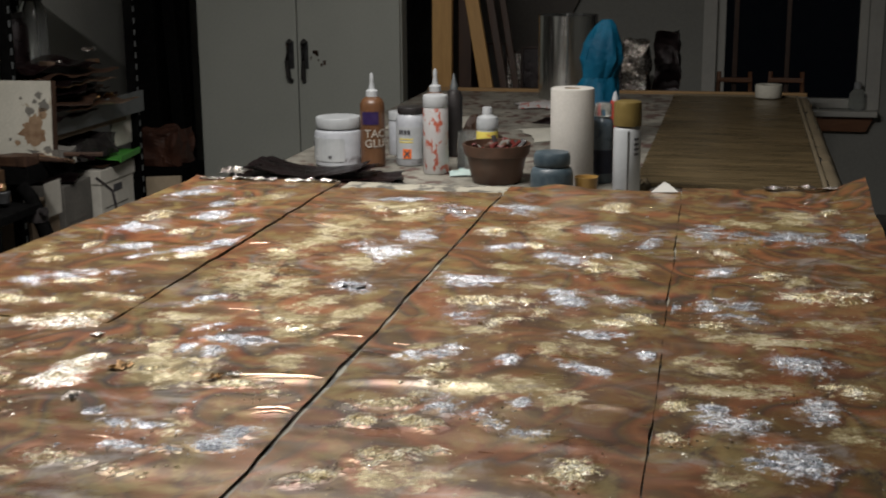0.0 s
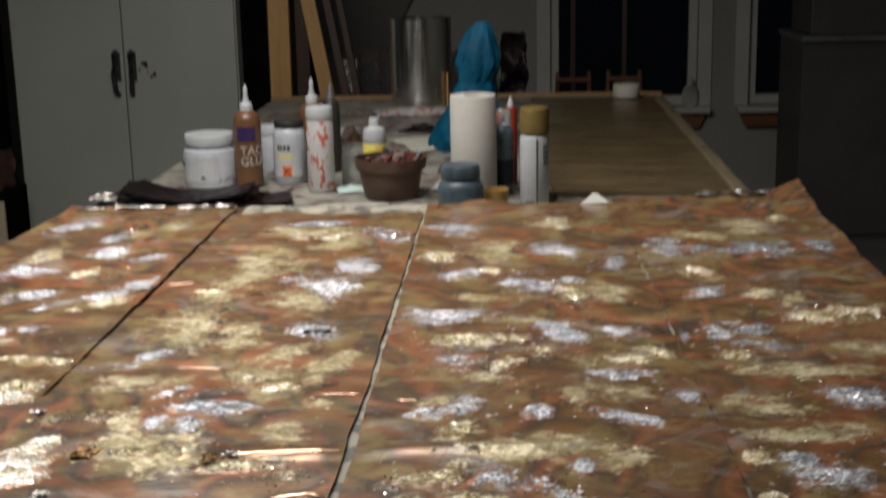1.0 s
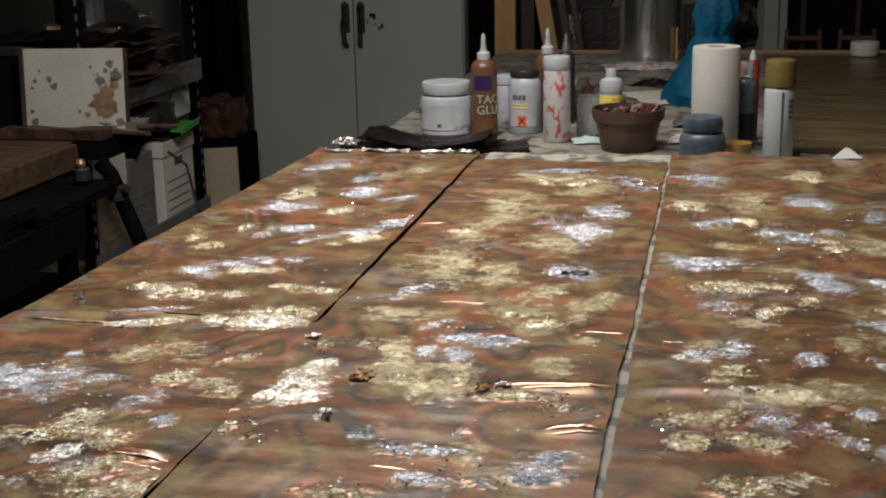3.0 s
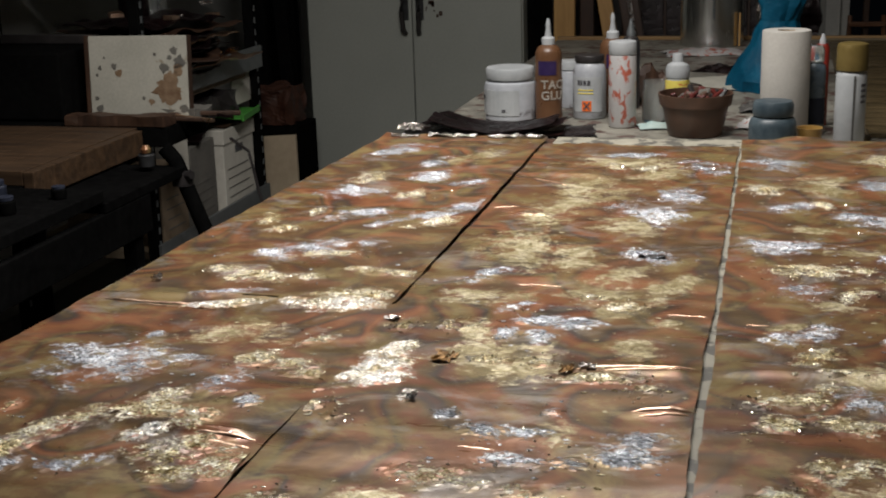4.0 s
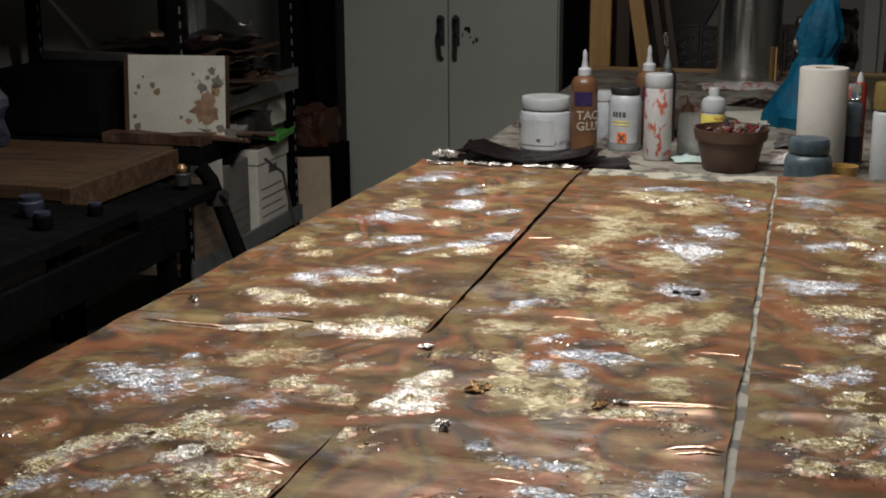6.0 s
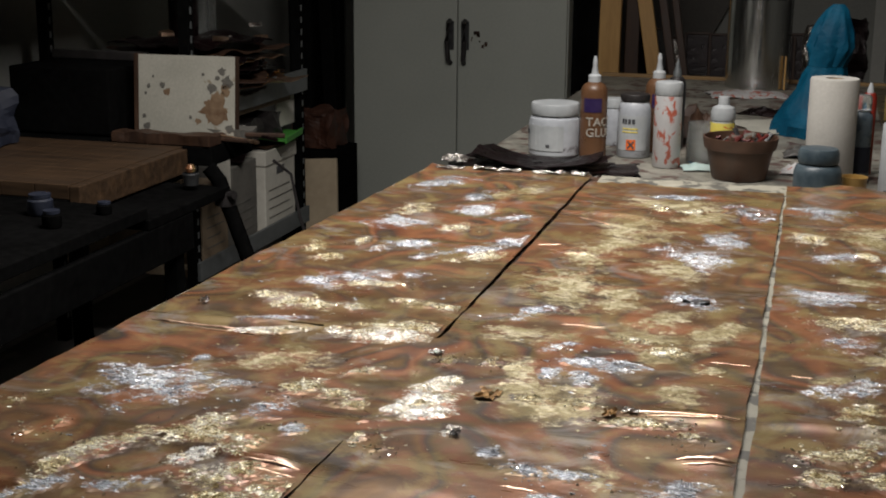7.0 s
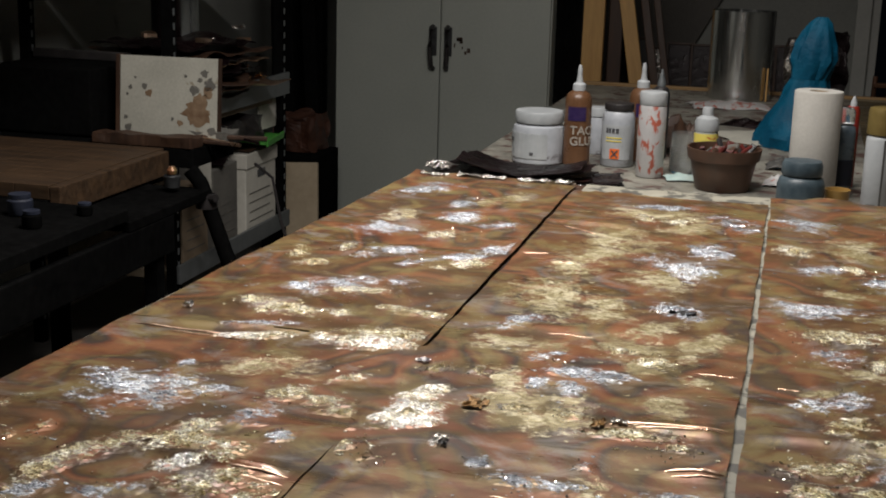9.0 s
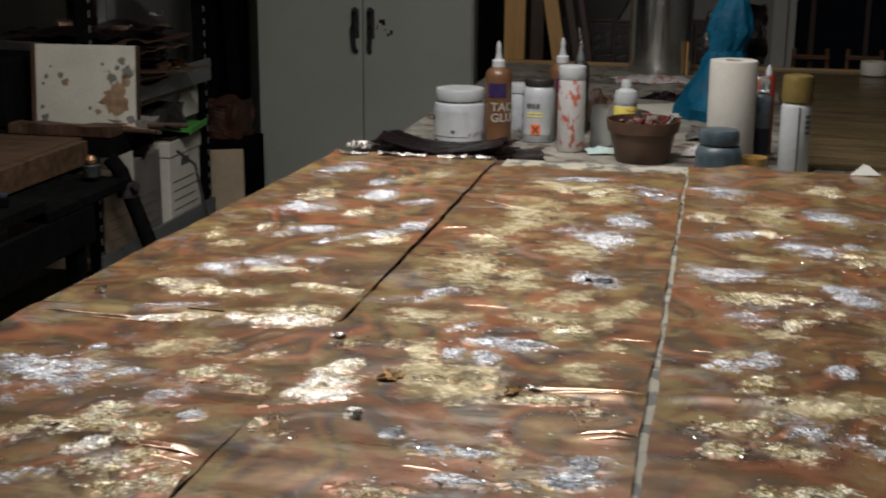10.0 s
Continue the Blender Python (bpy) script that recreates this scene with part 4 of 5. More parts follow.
    part("lid", lathe([(0.054, 0.103), (0.061, 0.104), (0.0625, 0.108), (0.0625, 0.129), (0.0605, 0.133), (0, 0.134)], 40), "white_plastic", t, "ribbed white screw lid", smooth=True)
    part("label", curved_patch(0.0672, 0.016, 0.080, 190, 300), "white_plastic", t, "smudged plain label")
    part("print_bar", curved_patch(0.0682, 0.055, 0.066, 196, 213, 5), "ink", t)
    part("print_bar", curved_patch(0.0684, 0.026, 0.033, 262, 270, 4), "ink", t)


white_tub(-0.598, 0.705)


def glue_bottle(x, y, turn, lettered):
    g = thing("glue_bottle", at(x, y, turn=turn), "brown plastic glue bottle with a white nozzle", "glue bottle", "glue bottles")
    part("bottle", lathe([(0, 0), (0.030, 0), (0.034, 0.004), (0.034, 0.155), (0.033, 0.172), (0.027, 0.184), (0.017, 0.190), (0.014, 0.192), (0, 0.192)], 36), "glue", g, smooth=True)
    c = part("nozzle", lathe([(0.0165, 0.191), (0.0165, 0.206), (0.014, 0.209), (0.009, 0.211), (0.0055, 0.232), (0.006, 0.234), (0.006, 0.243), (0.0035, 0.254), (0, 0.256)], 24), "white_plastic", g, "white pointed nozzle cap", smooth=True)
    part("label", curved_patch(0.0343, 0.117, 0.152, 240, 320), "purple", g, "purple label badge")
    if lettered:
        wrapped_word("TACKY", 0.030, 0.0344, 0.083, 254, "lettering", g)
        wrapped_word("GLUE", 0.030, 0.0344, 0.056, 254, "lettering", g)
    else:
        part("print_bar", curved_patch(0.0343, 0.06, 0.10, 250, 310), "lettering", g)


glue_bottle(-0.497, 0.695, -6, True)
glue_bottle(-0.352, 0.835, 10, False)

c = thing("small_nozzle_bottle", at(-0.312, 0.90), "small dark bottle with a grey pointed nozzle", "bottle")
part("bottle", lathe([(0, 0), (0.022, 0), (0.024, 0.003), (0.024, 0.17), (0.018, 0.186), (0.011, 0.19), (0, 0.19)], 24), "black_plastic", c, smooth=True)
part("nozzle", lathe([(0.011, 0.19), (0.011, 0.2), (0.005, 0.222), (0.002, 0.235), (0, 0.236)], 20), "grey_steel", c, smooth=True)

j = thing("small_white_jar", at(-0.475, 0.90), "small white plastic jar behind the glue bottle", "jar")
part("jar", lathe([(0, 0), (0.028, 0), (0.03, 0.004), (0.03, 0.095), (0.027, 0.1), (0, 0.1)], 28), "grimy_plastic", j, smooth=True)
part("lid", lathe([(0.0285, 0.1), (0.0305, 0.102), (0.0305, 0.122), (0.029, 0.125), (0, 0.125)], 28), "white_plastic", j, smooth=True)

j = thing("solvent_jar", at(-0.398, 0.735), "white chemical jar with black lid and orange hazard label", "jar")
part("jar", lathe([(0, 0), (0.039, 0), (0.042, 0.004), (0.042, 0.118), (0.038, 0.136), (0.033, 0.142), (0, 0.142)], 36), "grimy_plastic", j, smooth=True)
part("lid", lathe([(0.033, 0.142), (0.0365, 0.143), (0.0375, 0.146), (0.0375, 0.158), (0.0365, 0.160), (0, 0.161)], 36), "black_plastic", j, "flat black screw lid", smooth=True)
part("label", curved_patch(0.0422, 0.02, 0.108, 215, 325), "white_plastic", j, "white printed label")
for a0, a1 in ((235, 243), (246, 253), (257, 266), (270, 280)):
    part("print_bar", curved_patch(0.0432, 0.088, 0.1, a0, a1, 3), "ink", j)
for z in (0.066, 0.074):
    part("print_line", curved_patch(0.0432, z, z + 0.003, 236, 290, 8), "yellow", j)
part("hazard_square", curved_patch(0.0432, 0.022, 0.048, 252, 284, 6), "orange", j, "orange hazard square with a dark cross")
for s in (-1, 1):
    bm = bmesh.new()
    for i in range(7):
        a = radians(268 + s * (i - 3) * 2.9)
        z = 0.035 + (i - 3) * 0.0026
        box((-0.0015, -0.0006, -0.0024), (0.0015, 0.0006, 0.0024), bm=bm, m=pose(0.0443 * math.cos(a), 0.0443 * math.sin(a), z, 0, 0, math.degrees(a) + 90))
    part("cross_bar", bm, "ink", j)

t = thing("smeared_tube", at(-0.300, 0.612), "tall white plastic canister smeared with red paint", "canister")
part("body", lathe([(0, 0), (0.032, 0), (0.034, 0.003), (0.0335, 0.17), (0.032, 0.176), (0, 0.176)], 36), "red_stain", t, smooth=True)
part("cap", lathe([(0.0325, 0.1765), (0.0335, 0.178), (0.0335, 0.204), (0.032, 0.208), (0.026, 0.2095), (0, 0.2095)], 36), "white_plastic", t, "smooth white cap", smooth=True)

b = thing("glass_tumbler", at(-0.225, 0.70), "empty clear glass jar on the stained table", "glass jar")
part("glass", lathe([(0, 0), (0.034, 0), (0.036, 0.004), (0.036, 0.07), (0.033, 0.085), (0.034, 0.1), (0.031, 0.1), (0.030, 0.085), (0.033, 0.07), (0.033, 0.006), (0, 0.006)], 32), "clear", b, smooth=True)
part("handle", tube([(0.036 + 0.022 * math.sin(a), 0, 0.05 + 0.028 * math.cos(a)) for a in (0.15, 0.7, 1.2, 1.57, 2.0, 2.5, 3.0)], 0.004), "clear", b, smooth=True)

b = thing("nozzle_bottle", at(-0.172, 0.672), "clear bottle with white flip cap and yellow label", "bottle")
part("bottle", lathe([(0, 0), (0.027, 0), (0.029, 0.004), (0.029, 0.105), (0.027, 0.112), (0.026, 0.114), (0, 0.114)], 32), "grimy_plastic", b, smooth=True)
part("label", curved_patch(0.0293, 0.035, 0.108, 190, 350, 16), "yellow", b, "yellow and red paper label")
part("shoulder_cap", lathe([(0.0285, 0.112), (0.0295, 0.114), (0.0295, 0.134), (0.026, 0.144), (0.016, 0.149), (0.0135, 0.151), (0.0135, 0.166), (0.012, 0.171), (0, 0.172)], 32), "white_plastic", b, "white shouldered cap", smooth=True)

p = thing("plant_pot", at(-0.118, 0.515), "brown plastic plant pot holding red-smeared odds and ends", "plant pot")
part("pot", lathe([(0, 0.0), (0.060, 0.0), (0.063, 0.003), (0.077, 0.070), (0.083, 0.072), (0.087, 0.096), (0.087, 0.099), (0.083, 0.099), (0.081, 0.076), (0.075, 0.072), (0.060, 0.01), (0, 0.008)], 44), "pot", p, smooth=True)
rng = random.Random(8)
for k in range(26):
    a, r = rng.uniform(0, 6.28), rng.uniform(0.01, 0.066)
    mm = pose(r * math.cos(a), r * math.sin(a), 0.082 + rng.uniform(0, 0.016), rng.uniform(-60, 60), rng.uniform(-60, 60), rng.uniform(0, 360))
    w = rng.uniform(0.006, 0.013)
    bm = box((-w * 1.7, -w * 0.7, -w * 0.4), (w * 1.7, w * 0.7, w * 0.4), w * 0.3, m=mm)
    part("paint_scrap", bm, ("red_paint", "pot", "red_paint", "grey_cloth", "red_paint", "black_plastic")[k % 6], p)
part("contents", lathe([(0, 0.05), (0.066, 0.05), (0.071, 0.074), (0.03, 0.082), (0, 0.084)], 24), "red_paint", p, smooth=True)

t = thing("paper_towel_roll", at(0.083, 0.452), "upright roll of white paper towel", "paper towel")
part("roll", lathe([(0.021, 0), (0.052, 0), (0.0535, 0.003), (0.0535, 0.247), (0.052, 0.25), (0.021, 0.25), (0.021, 0.0)], 44), "paper", t, smooth=True)
part("core", lathe([(0.0185, 0.002), (0.0205, 0.002), (0.0205, 0.2485), (0.0185, 0.2485), (0.0185, 0.002)], 28), "cardtube", t, "brown card core", smooth=True)
b = thing("blue_jar", at(0.060, 0.262), "squat blue-grey jar with a smeared lid", "jar")
part("jar", lathe([(0, 0), (0.047, 0), (0.050, 0.005), (0.050, 0.07), (0.046, 0.083), (0.038, 0.089), (0, 0.089)], 36), "blue_grey", b, smooth=True)
part("lid", lathe([(0.036, 0.0895), (0.041, 0.09), (0.043, 0.094), (0.043, 0.112), (0.039, 0.121), (0.02, 0.124), (0, 0.124)], 36), "blue_grey", b, "rounded smeared lid", smooth=True)

b = thing("amber_pot", at(0.137, 0.30), "small amber plastic pot beside the blue jar", "pot")
part("pot", lathe([(0, 0), (0.022, 0), (0.027, 0.05), (0.028, 0.058), (0.025, 0.058), (0.022, 0.01), (0, 0.008)], 24), "amber", b, smooth=True)

b = thing("blue_spray_bottle", at(0.148, 0.555), "blue-grey bottle with dark label and clear cap", "bottle")
part("bottle", lathe([(0, 0), (0.024, 0), (0.027, 0.005), (0.027, 0.145), (0.025, 0.158), (0.018, 0.166), (0, 0.166)], 30), "steel_blue", b, smooth=True)
part("cap", lathe([(0.019, 0.166), (0.022, 0.168), (0.022, 0.196), (0.018, 0.203), (0, 0.204)], 26), "clear", b, "clear cap", smooth=True)
part("label", curved_patch(0.0272, 0.025, 0.085, 200, 340, 14), "navy", b, "dark navy label")

b = thing("red_tube", at(0.168, 0.665), "slim red bottle with a pointed cap", "bottle")
part("bottle", lathe([(0, 0), (0.014, 0), (0.016, 0.003), (0.016, 0.185), (0.012, 0.195), (0, 0.195)], 24), "red", b, smooth=True)
part("nozzle", lathe([(0.008, 0.195), (0.008, 0.203), (0.003, 0.218), (0, 0.219)], 16), "white_plastic", b, smooth=True)

b = thing("spray_can", at(0.223, 0.395), "white aerosol can with a dull gold cap", "spray can")
part("can", lathe([(0, 0), (0.031, 0), (0.033, 0.003), (0.033, 0.158), (0.031, 0.164), (0.028, 0.168), (0, 0.168)], 36), "white_plastic", b, smooth=True)
part("cap", lathe([(0.031, 0.1685), (0.0335, 0.170), (0.0335, 0.218), (0.0315, 0.226), (0.024, 0.2285), (0, 0.2285)], 36), "olive_cap", b, "dull gold plastic cap", smooth=True)
part("label_gap", curved_patch(0.0333, 0.004, 0.16, 276, 283, 3), "dark_grey", b, "dark seam of the label")
for k in range(4):
    part("print_bar", curved_patch(0.0333, 0.10 + 0.012 * k, 0.106 + 0.012 * k, 305, 330, 4), "ink", b)
part("print_bar", curved_patch(0.0333, 0.012, 0.018, 230, 265, 5), "grey_steel", b)

# paint-stained oddments lying on the table
rng = random.Random(21)
def rag(name, x, y, w, d, h, material, label, category, seed):
    def top(u, v):
        e = max(0.0, 1 - (2 * u / w) ** 2) * max(0.0, 1 - (2 * v / d) ** 2)
        return 0.002 + h * e ** 0.6 * (0.55 + 0.9 * abs(wave(u, v, 5 / w, 5 / d, seed)))
    solid(name, sheet_grid(-w / 2, w / 2, -d / 2, d / 2, min(w, d) / 14, top, 0.0015, ragged(-w / 2, w / 2, -d / 2, d / 2, seed, w * 0.08, d * 0.08)),
          material, label, category, at(x, y, turn=seed * 17 % 40 - 20), smooth=True)


rag("paint_rag", -0.27, 1.02, 0.16, 0.14, 0.10, "dark_wood", "crumpled brown rag on the table", "rag", 81)
rag("teal_rag", -0.215, 0.60, 0.10, 0.08, 0.012, "teal", "flat teal-stained scrap of cloth", "rag", 82)
rag("pink_paper", 0.015, 0.62, 0.08, 0.09, 0.022, "red_stain", "crumpled white paper smeared with red", "paper", 83)
rag("white_sheet", -0.19, 0.36, 0.16, 0.14, 0.006, "canvas", "stained scrap of white paper", "paper", 84)
rag("dark_scrap", -0.10, 1.62, 0.16, 0.08, 0.02, "scorched", "dark scrap of metal sheet", "metal scrap", 85)
rag("dark_scrap", 0.02, 0.86, 0.10, 0.08, 0.03, "dark_grey", "dark dish among the bottles", "metal scrap", 86)
rag("grey_paper", -0.05, 1.35, 0.26, 0.3, 0.012, "canvas", "paint-streaked paper on the table", "paper", 87)
rag("grey_paper", -0.5, 1.55, 0.3, 0.34, 0.012, "canvas", "paint-streaked paper on the table", "paper", 88)
rag("foil_scrap", -0.19, 2.08, 0.28, 0.16, 0.02, "red_stain", "pink-stained foil at the foot of the metal coil", "foil", 89)
rag("kraft_fold", 0.245, 0.46, 0.05, 0.12, 0.03, "kraft", "folded kraft paper beside the can", "paper", 90)

# blue plastic bag, knotted at the top
def plastic_bag(x, y):
    bm = bmesh.new()
    seg, rings = 36, []
    prof = [(0.0, 0.112), (0.03, 0.116), (0.08, 0.094), (0.13, 0.070), (0.17, 0.054), (0.195, 0.049), (0.215, 0.056), (0.25, 0.064), (0.29, 0.056), (0.325, 0.042), (0.35, 0.030), (0.366, 0.014)]
    for k, (z, r) in enumerate(prof):
        row = []
        for i in range(seg):
            a = 2 * math.pi * i / seg
            rr = r * (1 + 0.24 * noise.noise(Vector((math.cos(a) * 2.4, math.sin(a) * 2.4, z * 14))) + 0.06 * math.sin(7 * a + z * 30) + 0.04 * math.sin(13 * a - z * 50))
            lean = -0.045 * (1 - z / 0.36)
            row.append(bm.verts.new((lean + rr * math.cos(a), 0.75 * rr * math.sin(a), z)))
        rings.append(row)
    coords_of = [[v.co.copy() for v in row] for row in rings]
    bm.free()
    bag = thing("plastic_bag", at(x, y), "tall crumpled bright blue plastic bag on the table", "plastic bag")
    co = [[v for v in row] for row in coords_of]
    for name, lo, hi in (("bag_body", 0, 6), ("twisted_neck", 5, len(prof))):
        pm = bmesh.new()
        rows = [[pm.verts.new(c * (1.004 if name == "twisted_neck" else 1.0)) for c in row] for row in co[lo:hi]]
        for a, c in zip(rows, rows[1:]):
            for i in range(seg):
                pm.faces.new((a[i], a[(i + 1) % seg], c[(i + 1) % seg], c[i]))
        pm.faces.new(rows[-1])
        pm.faces.new(rows[0][::-1])
        part(name, pm, "bag", bag, smooth=True)


plastic_bag(0.085, 1.25)

# coil of shiny sheet metal
def metal_coil(x, y):
    c = thing("metal_coil", at(x, y), "upright coil of shiny aluminium sheet", "metal coil")
    bm = bmesh.new()
    n, turns = 140, 2.2
    cols = []
    for i in range(n + 1):
        a = 2 * math.pi * turns * i / n + 4.2
        r = 0.118 - 0.006 * turns * i / n + 0.003 * math.sin(3 * a)
        cols.append([bm.verts.new((rr * math.cos(a), rr * math.sin(a), z)) for rr, z in ((r, 0), (r, 0.318), (r - 0.0012, 0.318), (r - 0.0012, 0))])
    for a, b2 in zip(cols, cols[1:]):
        for k in range(4):
            bm.faces.new((a[k], b2[k], b2[(k + 1) % 4], a[(k + 1) % 4]))
    bmesh.ops.recalc_face_normals(bm, faces=bm.faces[:])
    part("sheet", bm, "foil", c, smooth=True)
    part("clip", box((0.10, -0.075, 0.0), (0.106, -0.06, 0.12), 0.002), "pine", c, "wooden stick against the coil")


metal_coil(-0.177, 2.36)


# ---- cabinet and back of the room ----
def steel_cabinet():
    c = thing("steel_cabinet", pose(-1.475, 2.93, 0), "tall grey enamelled two-door steel cabinet", "cabinet")
    part("body", box((-0.483, 0.022, 0.0), (0.483, 0.47, 1.83), 0.006), "locker", c)
    for s, x0, x1 in ((-1, -0.478, -0.003), (1, 0.003, 0.478)):
        d = part("door", box((x0, 0.0, 0.06), (x1, 0.020, 1.81), 0.004), "locker", c)
        hx = s * 0.034
        h = bmesh.new()
        tube([(hx, -0.004, 0.985), (hx, -0.03, 0.975), (hx + s * 0.006, -0.034, 0.90), (hx, -0.03, 0.82), (hx - s * 0.004, -0.006, 0.805)], 0.011, 10, h)
        part("handle", h, "black_plastic", d, "dark smeared pull handle", True)
        part("handle_plate", box((hx - 0.018, -0.003, 0.86), (hx + 0.018, -0.0005, 0.985), 0.001), "dark_steel", d)
    smudge = bmesh.new()
    for k in range(9):
        a = 1.1 * k
        lathe_r = 0.006 + 0.004 * (k % 3)
        box((0.06 + 0.012 * k % 0.07, -0.0012, 0.90 + 0.03 * math.sin(a)), (0.06 + 0.012 * k % 0.07 + lathe_r, -0.0004, 0.90 + 0.03 * math.sin(a) + lathe_r * 1.4), bm=smudge)
    part("dirt_spots", smudge, "dark_wood", c, "brown finger marks")
    part("sticker", box((0.30, -0.0015, 1.285), (0.385, -0.0003, 1.365)), "poster_blue", c, "blue and white sticker")
    part("sticker_band", box((0.315, -0.0026, 1.345), (0.372, -0.0016, 1.362)), "white_plastic", c)
    part("sticker_stain", box((0.31, -0.0015, 1.245), (0.355, -0.0003, 1.262)), "dark_grey", c)


steel_cabinet()


def board(name, p, q, w, d, material, label, category):
    """A plank from foot p to top q."""
    p, q = Vector(p), Vector(q)
    L = (q - p).length
    ob = solid(name, box((-w / 2, -d / 2, 0), (w / 2, d / 2, L), 0.004), material, label, category)
    z = (q - p).normalized()
    x = Vector((1, 0, 0))
    x = (x - z * x.dot(z)).normalized()
    y = z.cross(x)
    ob.matrix_world = Matrix.Translation(p) @ Matrix((x, y, z)).transposed().to_4x4()
    return ob


board("pine_board", (-0.835, 3.05, 0.002), (-0.83, 3.08, 1.75), 0.09, 0.035, "pine", "upright pine board leaning behind the table", "wooden board")
board("pine_board", (-0.50, 3.05, 0.004), (-0.80, 3.20, 1.62), 0.062, 0.03, "pine", "pine board leaning at an angle", "wooden board")
board("dark_board", (-0.43, 3.12, 0.004), (-0.74, 3.28, 1.66), 0.035, 0.03, "dark_wood", "dark wooden batten leaning beside the pine board", "wooden board")
board("dark_board", (-0.39, 3.18, 0.004), (-0.68, 3.34, 1.60), 0.03, 0.03, "dark_wood", "dark wooden batten leaning beside the pine board", "wooden board")
board("dark_board", (-0.925, 3.14, 0.002), (-0.93, 3.18, 1.9), 0.07, 0.03, "dark_grey", "dark grey board standing beside the cabinet", "wooden board")
board("dark_board", (-0.75, 3.16, 0.002), (-0.755, 3.2, 1.7), 0.06, 0.02, "dark_wood", "dark board behind the pine planks", "wooden board")
solid("black_curtain", sheet_grid(-0.06, 0.06, 0, 1.9, 0.02, lambda x, y: 0.015 * math.sin(x * 90), 0.003), "shaded_black", "black cloth hanging beside the cabinet", "curtain",
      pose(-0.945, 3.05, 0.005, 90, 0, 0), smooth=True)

# slanting dark panel added in place of a diagonal shadow on the wall
solid("wall_shadow_panel", box((-0.9, -0.012, 0), (0, 0.012, 2.1), 0.003), "wall_shadow", "large dull grey-brown panel added for a shadow on the back wall", "board",
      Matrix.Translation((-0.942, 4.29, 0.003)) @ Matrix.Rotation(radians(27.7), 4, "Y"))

# low shelf of dark odds and ends under the back wall
s = thing("low_shelf", pose(-0.45, 3.75, 0), "low dark shelf crowded with framed pieces", "shelf")
part("shelf_board", box((-0.40, -0.15, 0.66), (0.62, 0.3, 0.69), 0.003), "dark_wood", s)
for x in (-0.38, 0.57):
    for y in (-0.13, 0.25):
        part("leg", box((x, y, 0), (x + 0.03, y + 0.03, 0.659), 0.002), "dark_wood", s)
rng = random.Random(33)
for k in range(9):
    x = -0.80 + 0.095 * k
    w, h = rng.uniform(0.07, 0.12), rng.uniform(0.16, 0.25)
    f = thing("framed_panel", pose(x, 3.68 + 0.03 * (k % 3), 0.692, -8, 0, rng.uniform(-6, 6)), "small dark framed metal panel leaning on a shelf", "framed panel", "framed panels on the shelf")
    part("panel", box((-w / 2, 0, 0.0), (w / 2, 0.012, h), 0.002), ("scorched", "dark_grey", "crumpled_foil", "scorched")[k % 4], f)
    part("frame_side", box((-w / 2 - 0.012, -0.004, 0.0), (-w / 2 - 0.001, 0.016, h + 0.01), 0.002), "dark_wood", f)
    part("frame_side", box((w / 2 + 0.001, -0.004, 0.0), (w / 2 + 0.012, 0.016, h + 0.01), 0.002), "dark_wood", f)
    part("frame_top", box((-w / 2, -0.004, h + 0.001), (w / 2, 0.016, h + 0.012), 0.002), "dark_wood", f)

# glittering crumpled box behind the bag
def crumple(name, lo, hi, material, label, category, seed, amount=0.02, cuts=9, m=None):
    bm = box(lo, hi)
    bmesh.ops.subdivide_edges(bm, edges=bm.edges[:], cuts=cuts, use_grid_fill=True)
    for v in bm.verts:
        n = noise.noise_vector(v.co * 16 + Vector((seed, seed * 2, 0)))
        v.co += amount * Vector((n.x, n.y, n.z if v.co.z > lo[2] + 1e-4 else 0))
    return solid(name, bm, material, label, category, m)


s = thing("plant_stand", pose(0.10, 3.1, 0), "small dark wooden stand", "stand")
part("top", box((-0.16, -0.13, 0.70), (0.18, 0.15, 0.725), 0.003), "dark_wood", s)
for x in (-0.14, 0.13):
    for y in (-0.11, 0.10):
        part("leg", box((x, y, 0), (x + 0.03, y + 0.03, 0.699), 0.002), "dark_wood", s)
crumple("crumpled_foil_wad", (-0.05, -0.05, 0), (0.06, 0.06, 0.26), "crumpled_foil", "crumpled glittering foil bundle", "foil", 3, 0.025, 12, pose(0.03, 3.06, 0.727))
crumple("copper_wrap", (-0.055, -0.05, 0), (0.05, 0.06, 0.30), "scorched", "crumpled dark red copper bundle", "foil", 5, 0.018, 10, pose(0.17, 3.10, 0.727))


# easels before the window
def easel(x, y, turn):
    e = thing("easel", pose(x, y, 0, 0, 0, turn), "slim reddish wooden easel before the window", "easel", "easels by the window")
    part("mast", box((-0.011, -0.011, 0.45), (0.011, 0.011, 1.15), 0.002), "dark_wood", e)
    part("tray", box((-0.085, -0.045, 0.73), (0.085, 0.0, 0.75), 0.002), "sill_wood", e)
    part("cross_bar", box((-0.085, -0.03, 0.665), (0.085, -0.012, 0.68), 0.002), "sill_wood", e)
    for s in (-1, 1):
        part("leg", tube([(s * 0.10, -0.03, 0), (s * 0.075, -0.02, 0.78)], 0.011, 6), "sill_wood", e)
    part("back_leg", tube([(0, 0.28, 0), (0, 0.012, 0.95)], 0.011, 6), "dark_wood", e)


easel(0.455, 3.9, 3)
easel(0.705, 3.92, -4)

b = thing("sill_bottle", pose(1.075, YB - 0.03, WZ0 + 0.001), "cloudy bottle with a white cap on the window sill", "bottle")
